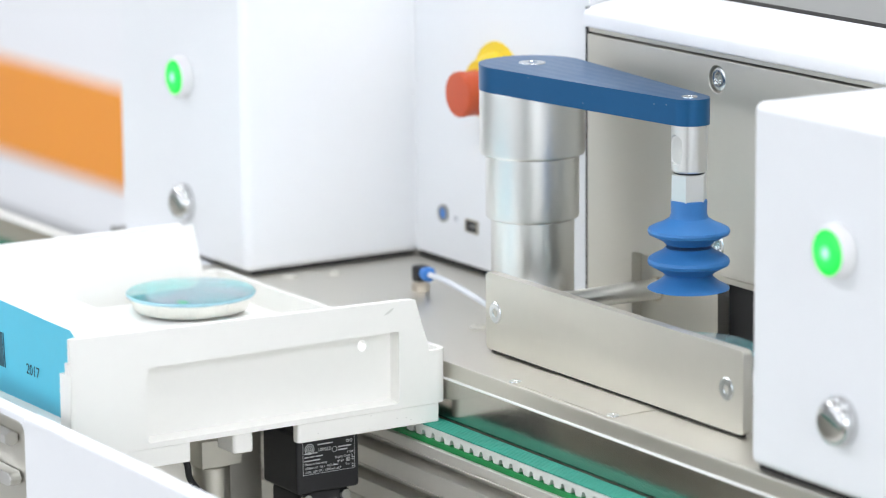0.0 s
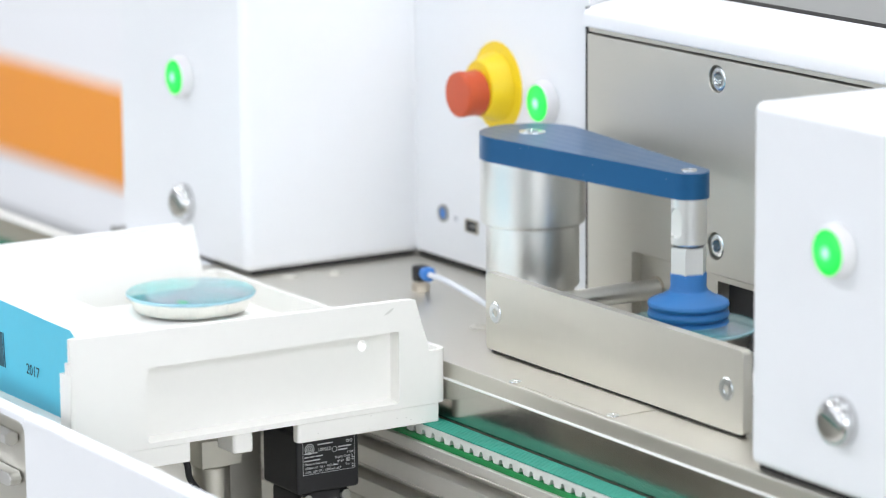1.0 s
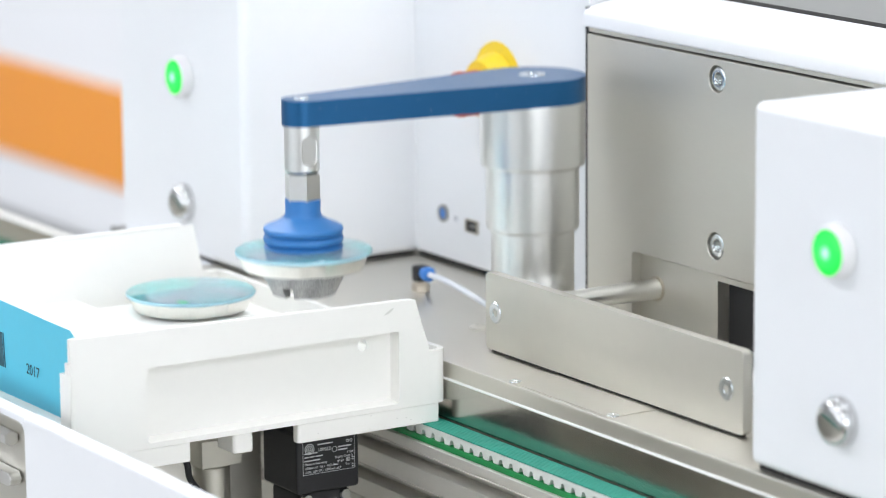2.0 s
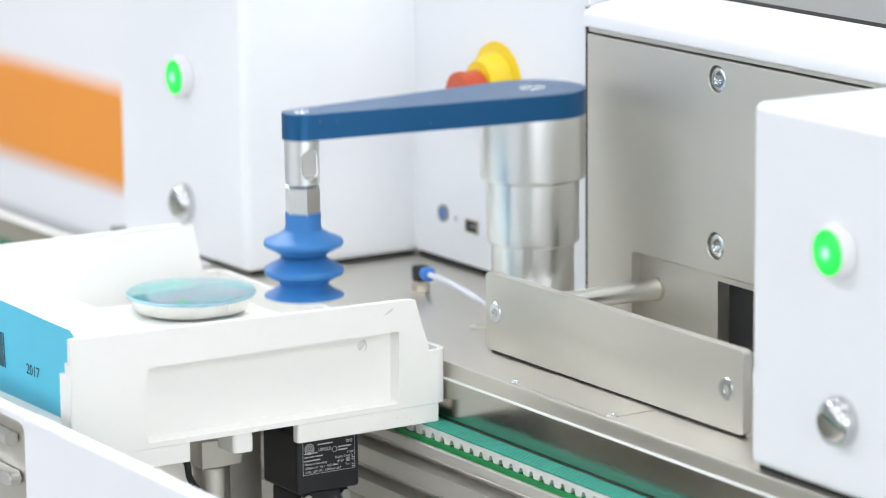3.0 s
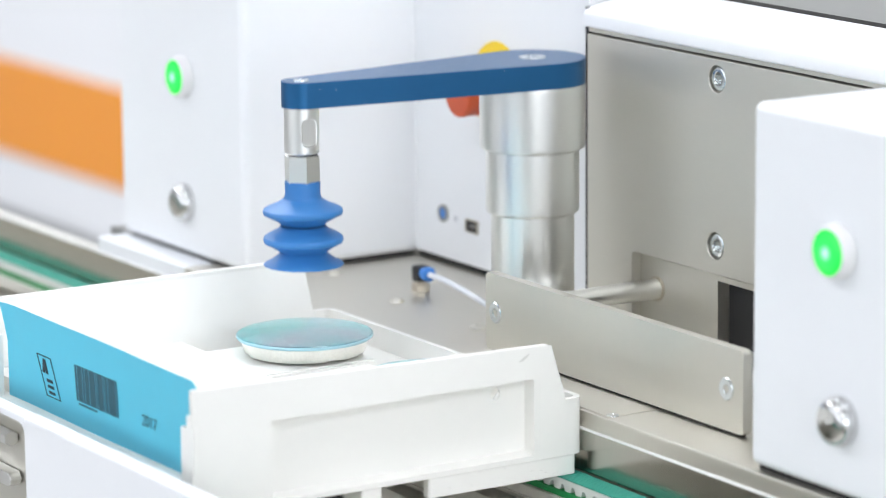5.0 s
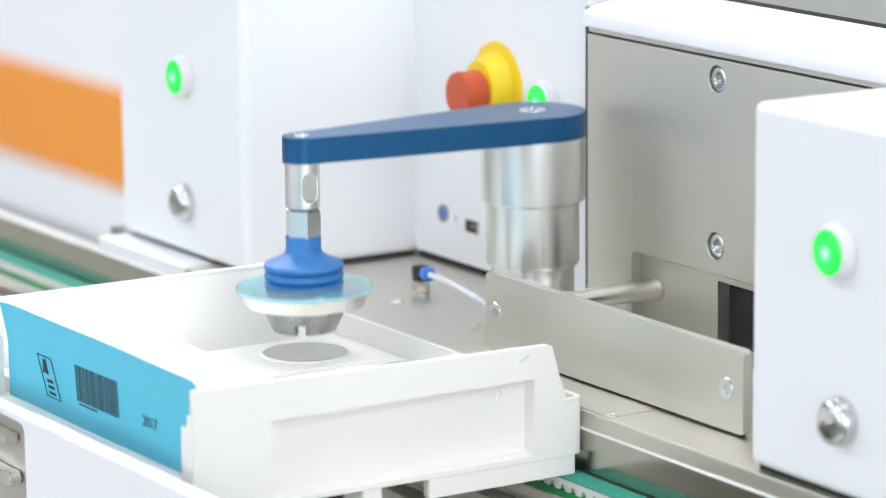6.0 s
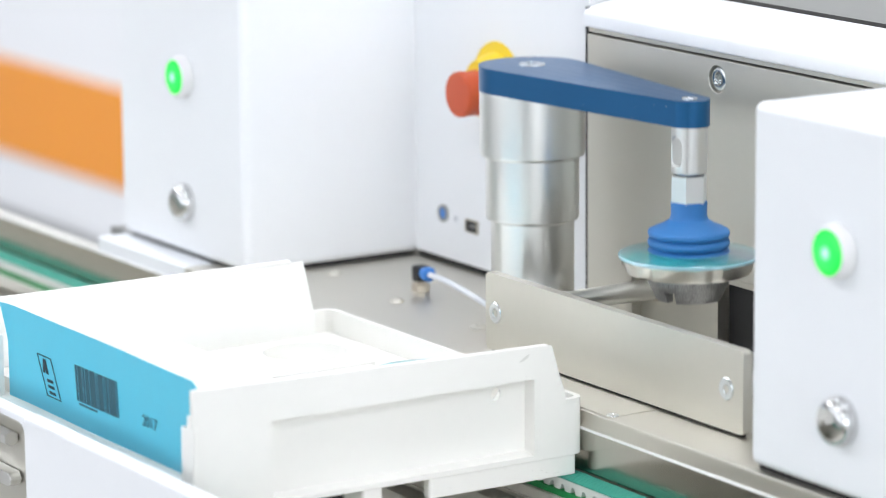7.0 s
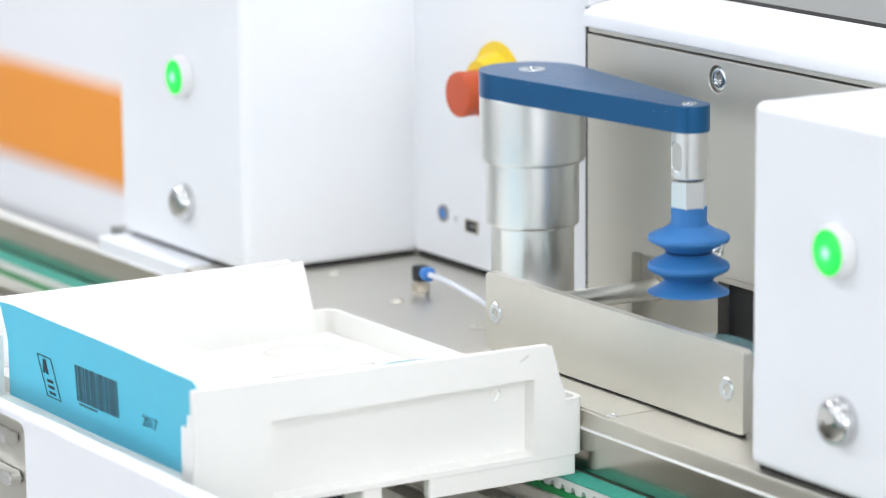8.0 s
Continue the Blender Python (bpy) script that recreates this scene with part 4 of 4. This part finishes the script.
    for y0, y1, deep in ((-0.3270, -0.2553, 0.007), (-0.2291, -0.2167, 0.020), (-0.1887, -0.0962, 0.007)):
        for xa, xb in ((XF - 0.0004 - deep, XF - 0.0004), (XB + 0.004, XB + 0.004 + deep)):
            pts = rounded(xa, xb, y0, y1, 0.0022, 4)
            part("runner", prism(pts, 0.1096, LOW - 0.0001, "z", 0.0004, 1), PLASTIC, t)
    rng = random.Random(9)
    specks = bmesh.new()
    for k in range(14):
        y, z, r = rng.uniform(-0.185, -0.10), rng.uniform(0.1112, 0.1195), rng.uniform(0.0001, 0.0004)
        add_box(specks, XF - 0.0006, XF - 0.00036, y, y + 3 * r, z, z + r)
    for k in range(16):
        y, z, r = rng.uniform(-0.325, -0.12), rng.uniform(0.166, 0.182), rng.uniform(0.0001, 0.00025)
        add_box(specks, XF - 0.0003, XF + 0.00006, y, y + 2 * r, z, z + r)
    tagged(part("dirt_speck", specks, DIRT, t, "small grey dirt specks", smooth=False), kind="stuff")
    part("scuff_mark", prism([(-0.1330, 0.1752), (-0.1300, 0.1757), (-0.1275, 0.1772), (-0.1262, 0.1790), (-0.1285, 0.1783), (-0.1310, 0.1768)], XF, XF + 0.00008, "x"), DIRT, t, "grey scuff")
    # job card standing behind the near sill
    c = thing("job_card", "blue job card with barcode and dark print in the tray", "card", pose(0, 0, 0))
    bm = bmesh.new()
    nx, nz = 60, 10
    x0, x1, z0, z1 = -0.1785, 0.0434, 0.1388, 0.1903

    def lean(x, z):
        u, w = (x - x0) / (x1 - x0), (z - z0) / (z1 - z0)
        return -0.3226 + 0.0004 * math.sin(9 * u + 2 * w) - 0.0020 * max(0, (0.07 - u) / 0.07) ** 2 * w
    grid = []
    for i in range(nx + 1):
        col = []
        for k in range(nz + 1):
            u, w = i / nx, k / nz
            z = z0 + (z1 - z0) * w + 0.0004 * math.sin(5 * u) * w
            end = 0.0368 if z < 0.1668 else x1
            start = x0 + 0.006 * min(1, 2.5 * (1 - w))
            x = start + (end - start) * u
            col.append(bm.verts.new((x, lean(x, z), z)))
        grid.append(col)
    for i in range(nx):
        for k in range(nz):
            bm.faces.new((grid[i][k], grid[i + 1][k], grid[i + 1][k + 1], grid[i][k + 1]))
    # dog-eared corner
    a, b = grid[nx][nz], grid[nx][nz - 2]
    f1 = bm.verts.new((x1 + 0.0046, a.co.y + 0.0012, a.co.z - 0.0042))
    bm.faces.new((a, b, f1))
    bmesh.ops.solidify(bm, geom=bm.faces[:], thickness=0.0003)
    part("sheet", bm, BAG, c, "blue card sheet")

    def spot(x, z):
        return lean(x, z) - 0.0006

    def strip(bm, x0_, x1_, za, zb, skew=0.0):
        vs = []
        for x, z in ((x0_, za), (x1_, za), (x1_ + skew, zb), (x0_ + skew, zb)):
            vs.append(bm.verts.new((x, spot(x, z), z)))
        lo = [bm.verts.new(v.co + Vector((0, 0.0003, 0))) for v in vs]
        bm.faces.new(vs)
        bm.faces.new(list(reversed(lo)))
        for i in range(4):
            bm.faces.new((vs[i], lo[i], lo[(i + 1) % 4], vs[(i + 1) % 4]))
    return t, c, strip, spot


tray, card, card_strip, card_spot = carrier_tray()


def card_print():
    rng = random.Random(4)
    bm = bmesh.new()
    x, end = -0.0862, -0.0388
    while x < end:
        w = rng.choice((0.0005, 0.0005, 0.0009, 0.0013))
        card_strip(bm, x, x + w, 0.1535, 0.1726, -0.0022)
        x += w + rng.choice((0.0004, 0.0006, 0.0010))
    tagged(part("barcode", bm, GLARE_INK, card, "dark barcode bars lightened for glare", smooth=False), kind="stuff")
    bm = bmesh.new()
    for k in range(9):
        card_strip(bm, -0.0838 + 0.0024 * k, -0.0824 + 0.0024 * k, 0.1514, 0.1525)
    part("small_print", bm, GLARE_INK, card, smooth=False)
    # emblem: slanted frame with plain bars in it
    bm = bmesh.new()
    ex, za, zb, wd, sk = -0.1240, 0.1482, 0.1698, 0.0174, -0.0112
    card_strip(bm, ex, ex + wd, za, za + 0.0005, 0.0)
    card_strip(bm, ex + sk, ex + sk + wd, zb - 0.0005, zb, 0.0)
    card_strip(bm, ex, ex + 0.0006, za, zb, sk)
    card_strip(bm, ex + wd - 0.0006, ex + wd, za, zb, sk)
    part("emblem_frame", bm, INK, card, "dark slanted emblem frame", smooth=False)
    bm = bmesh.new()
    # plain blocks inside: a wedge above, three bars below
    for xa, xb, z2, z3, k in ((-0.1283, -0.1256, 0.1604, 0.1680, 0.0006), (-0.1240, -0.1213, 0.1604, 0.1680, -0.0034), (-0.1268, -0.1226, 0.1622, 0.1636, -0.0004), (-0.1204, -0.1132, 0.1500, 0.1514, -0.0006), (-0.1216, -0.1144, 0.1531, 0.1546, -0.0006), (-0.1230, -0.1158, 0.1562, 0.1577, -0.0006)):
        card_strip(bm, xa, xb, z2, z3, k)
    part("emblem_bars", bm, INK, card, "dark emblem bars", smooth=False)
    text_part("year_print", "2017", 0.0083, Matrix.Translation((-0.0126, card_spot(-0.004, 0.158) - 0.0001, 0.1556)) @ FRONT, card, INK, 1.0)


card_print()


# ---------- pick-and-place arm ----------
R_ARM = 0.155


def swing_arm():
    """origin on the column axis at the arm's top; arm along +x"""
    t = thing("swing_arm", "blue swing arm with bellows suction cup on aluminium column", "robot arm", pose(0, 0, 0.3))
    TH = 0.0147
    # tapering arm outline: two circles and their common tangents
    r0, r1 = 0.0312, 0.0112
    a = math.acos((r0 - r1) / R_ARM)
    pts = [(r0 * math.cos(a + (2 * math.pi - 2 * a) * k / 40), r0 * math.sin(a + (2 * math.pi - 2 * a) * k / 40)) for k in range(41)]
    pts += [(R_ARM + r1 * math.cos(-a + 2 * a * k / 24), r1 * math.sin(-a + 2 * a * k / 24)) for k in range(25)]
    beam = part("arm", prism(pts, -TH, 0, "z", 0.0006, 2), BLUE, t, "blue anodised tapering arm")
    part("column", lathe([(0.0, -TH - 0.0001), (0.0306, -TH - 0.0001), (0.0309, -TH - 0.001), (0.0309, -0.0512), (0.0304, -0.0526), (0.0284, -0.0536), (0.0275, -0.0538), (0.0275, -0.0890), (0.0270, -0.0904),
                          (0.0252, -0.0912), (0.0245, -0.0915), (0.0245, -0.178), (0.0, -0.178)], 96), ALU, t, "stepped satin aluminium column")
    for x, r in ((0.0, 0.0080), (R_ARM, 0.0046)):
        b = bmesh.new()
        hexr = r * 0.42
        add_lathe(b, [(r, -0.0002), (r * 0.98, 0.0004), (r * 0.6, 0.0007), (hexr * 1.05, 0.0006), (hexr, 0.0004), (hexr, -0.0002), (0.0, -0.0002)], 32, pose(x, 0, 0))
        part("arm_screw", b, ZINC, beam, "zinc countersunk screw")
    rng = random.Random(21)
    chips = bmesh.new()
    for k in range(11):
        u, v, r = rng.uniform(0.02, 0.150), rng.uniform(-0.0138, -0.0008), rng.choice((0.00008, 0.0001, 0.00012, 0.0002))
        for sign in (1, -1):
            y = sign * (r0 - (r0 - r1) * u / R_ARM) / math.sin(a)
            add_box(chips, u, u + 2 * r, y - 0.00008, y + 0.00008, v, v + r)
    tagged(part("worn_chip", chips, ALU, beam, "tiny bright worn chips", smooth=False), kind="stuff")
    # collar with a key flat, hexagon nut, bellows cup
    prof = [(0.0, -TH - 0.0001), (0.0099, -TH - 0.0001)] + [(0.0099, -TH - 0.0004 - 0.0005 * k) for k in range(50)] + [(0.0099, -0.0402), (0.0093, -0.0410), (0.0, -0.0410)]
    collar = lathe(prof, 120)
    for v in collar.verts:
        dx, dz = max(0.0, abs(v.co.x) - 0.0012), max(0.0, abs(v.co.z + 0.0286) - 0.0046)
        if math.hypot(dx, dz) < 0.0034 and abs(v.co.y) > 0.0082:
            v.co.y = math.copysign(0.0083, v.co.y)
    part("collar", collar, ALU, t, "turned aluminium collar with milled key flats", loc=pose(R_ARM, 0, 0))
    part("neck_ring", lathe([(0.0, -0.0411), (0.0084, -0.0411), (0.0084, -0.0420), (0.0, -0.0420)], 32, pose(R_ARM, 0, 0)), GASKET_GAP, t)
    part("hex_nut", lathe([(0.0, -0.0420), (0.0094, -0.0420), (0.0102, -0.0426), (0.0102, -0.0573), (0.0, -0.0573)], 6, pose(R_ARM, 0, 0, 0, 0, 14)), ALU, t, "bright hexagon nut", smooth=False)
    z = -0.0568
    neck = [(0.0, z), (0.0098, z), (0.0101, z - 0.0006), (0.0099, z - 0.0075), (0.0108, z - 0.0100), (0.0150, z - 0.0128), (0.0200, z - 0.0148), (0.0222, z - 0.0160), (0.0227, z - 0.0174), (0.0222, z - 0.0189), (0.0196, z - 0.0202), (0.0146, z - 0.0228), (0.0128, z - 0.0246), (0.0, z - 0.0246)]
    part("cup_neck", lathe(neck, 72, pose(R_ARM, 0, 0)), RUBBER, t, "blue silicone bellows neck")
    fold = [(0.0, 0.0078), (0.0128, 0.0078), (0.0146, 0.0060), (0.0196, 0.0034), (0.0222, 0.0017), (0.0227, 0.0), (0.0222, -0.0016), (0.0196, -0.0030), (0.0150, -0.0056), (0.0132, -0.0072), (0.0, -0.0072)]
    bell = part("cup_fold", lathe(fold, 72), RUBBER, t, "blue silicone bellows fold")
    lip = [(0.0, 0.0078), (0.0128, 0.0078), (0.0136, 0.0062), (0.0180, 0.0028), (0.0222, 0.0006), (0.0227, 0.0), (0.0220, -0.0003), (0.0160, 0.0020), (0.0, 0.0030)]
    low = part("cup_lip", lathe(lip, 72), RUBBER, t, "blue silicone sealing lip")
    return t, bell, low


arm, cup_fold, cup_lip = swing_arm()

# ---------- timing ----------
TOPZ, LONG, SHORT = 0.3083, 0.0478, 0.0275       # highest arm, free and squeezed cup
HEAD = 0.0568                                    # arm top to cup top
REST_Z, TRAY_Z = 0.1612, 0.1600                  # lens seat heights
LIFT = [(0.0, 0.3000), (0.25, 0.3000), (0.3, 0.2992), (0.4, 0.2935), (0.5, 0.2828), (0.6, 0.2700), (0.7, 0.2590), (0.8, 0.2540), (0.85, 0.2533), (0.9, 0.2540), (1.0, 0.2593), (1.1, 0.2695), (1.2, 0.2830),
        (1.3, 0.2930), (1.4, 0.3035), (1.5, 0.3083), (1.8, 0.3083), (1.95, 0.2990), (2.15, 0.2690), (2.3, 0.2480), (2.4, 0.2432), (2.55, 0.2432), (2.65, 0.2470), (2.8, 0.2618), (2.9, 0.2720), (3.0, 0.2855),
        (3.1, 0.2955), (3.2, 0.3045), (3.3, 0.3083), (4.9, 0.3083), (5.05, 0.2990), (5.25, 0.2690), (5.4, 0.2480), (5.5, 0.2432), (5.6, 0.2438), (5.7, 0.2475), (5.8, 0.2543), (5.9, 0.2625), (6.0, 0.2722), (6.1, 0.2850), (6.2, 0.2965),
        (6.3, 0.3043), (6.4, 0.3083), (6.8, 0.3083), (6.9, 0.3060), (7.0, 0.2991), (7.1, 0.2890), (7.2, 0.2765), (7.3, 0.2655), (7.4, 0.2556), (7.5, 0.2513), (7.6, 0.2550), (7.7, 0.2630), (7.8, 0.2770), (7.9, 0.2870), (8.0, 0.2962)]
SWING = [(0.0, 0.0), (1.4, 0.0), (1.5, -9.0), (1.6, -38.5), (1.7, -64.0), (1.8, -85.0), (1.9, -90.0), (6.32, -90.0), (6.4, -77.0), (6.5, -56.0), (6.6, -18.0), (6.7, -4.9), (6.8, 0.0), (8.0, 0.0)]
SLIDE = [(0.0, 0.0), (3.28, 0.0), (3.4, 0.0077), (3.5, 0.0164), (4.0, 0.0598), (4.5, 0.0989), (4.7, 0.1160), (4.9, 0.1324), (5.0, 0.1366), (5.06, 0.1370), (8.0, 0.1370)]


def at_time(table, t):
    """monotone smooth value of a table at t"""
    n = len(table)
    for i in range(n - 1):
        if t <= table[i + 1][0] + 1e-9:
            break
    (t0, v0), (t1, v1) = table[i], table[i + 1]

    def slope(k):
        if k <= 0 or k >= n - 1:
            return 0.0
        a = (table[k][1] - table[k - 1][1]) / (table[k][0] - table[k - 1][0])
        b = (table[k + 1][1] - table[k][1]) / (table[k + 1][0] - table[k][0])
        return 0.0 if a * b <= 0 else 2 * a * b / (a + b)
    h = t1 - t0
    s = min(1, max(0, (t - t0) / h))
    return (2 * s ** 3 - 3 * s * s + 1) * v0 + (s ** 3 - 2 * s * s + s) * h * slope(i) + (3 * s * s - 2 * s ** 3) * v1 + (s ** 3 - s * s) * h * slope(i + 1)


GRIPS = ((0.80, 0.94, 2.45, 2.60), (5.45, 5.60, 7.45, 7.60))     # suction begins, holds, lets go, free


def ramp(a, b, t):
    s = min(1, max(0, (t - a) / (b - a)))
    return s * s * (3 - 2 * s)


def grip(t):
    return max(ramp(a, b, t) * (1 - ramp(c, d, t)) for a, b, c, d in GRIPS)


def cup_length(t):
    """squeezed while suction holds a lens, else as long as the lens under it allows"""
    seat = TRAY_Z if 1.6 < t < 6.5 else REST_Z
    hang = LONG + 0.0016 * (1 - ramp(0.2, 0.7, t))
    loose = min(hang, max(SHORT, at_time(LIFT, t) - HEAD - seat - 0.0006))
    h = grip(t)
    return loose * (1 - h) + SHORT * h


def tip(t):
    a = radians(at_time(SWING, t))
    return R_ARM * math.cos(a), R_ARM * math.sin(a)


def motions():
    times = [k / 15 for k in range(121)]
    arm_rows, fold_rows, lip_rows, tray_rows, a_rows, b_rows = [], [], [], [], [], []
    for t in times:
        z, ang, s, L = at_time(LIFT, t), at_time(SWING, t), at_time(SLIDE, t), cup_length(t)
        arm_rows.append((t, pose(0, 0, z, 0, 0, ang)))
        free = L - 0.0174                                  # widest neck ring to lip
        lip_rows.append((t, pose(R_ARM, 0, -HEAD - L)))
        fold_rows.append((t, pose(R_ARM, 0, -HEAD - 0.0174 - free * 0.53)))
        tray_rows.append((t, pose(s, 0, 0)))
        x, y = tip(t)
        held = z - HEAD - L - 0.0006
        if t < GRIPS[0][0]:
            a_rows.append((t, pose(R_ARM, 0, REST_Z)))
        elif t < GRIPS[0][3]:
            a_rows.append((t, pose(x, y, held, 0, 0, ang)))
        else:
            a_rows.append((t, pose(s, -R_ARM, TRAY_Z + 0.0025, 0, 0, -90)))
        if t < GRIPS[1][0]:
            b_rows.append((t, pose(s - 0.1370, -R_ARM, TRAY_Z, 0, 0, -70)))
        elif t < GRIPS[1][3]:
            b_rows.append((t, pose(x, y, held, 0, 0, ang + 20)))
        else:
            b_rows.append((t, pose(R_ARM, 0, REST_Z, 0, 0, 20)))
    for ob, rows in ((arm, arm_rows), (cup_fold, fold_rows), (cup_lip, lip_rows), (tray, tray_rows), (card, tray_rows), (lens_a, a_rows), (lens_b, b_rows)):
        walk(ob, rows)


motions()
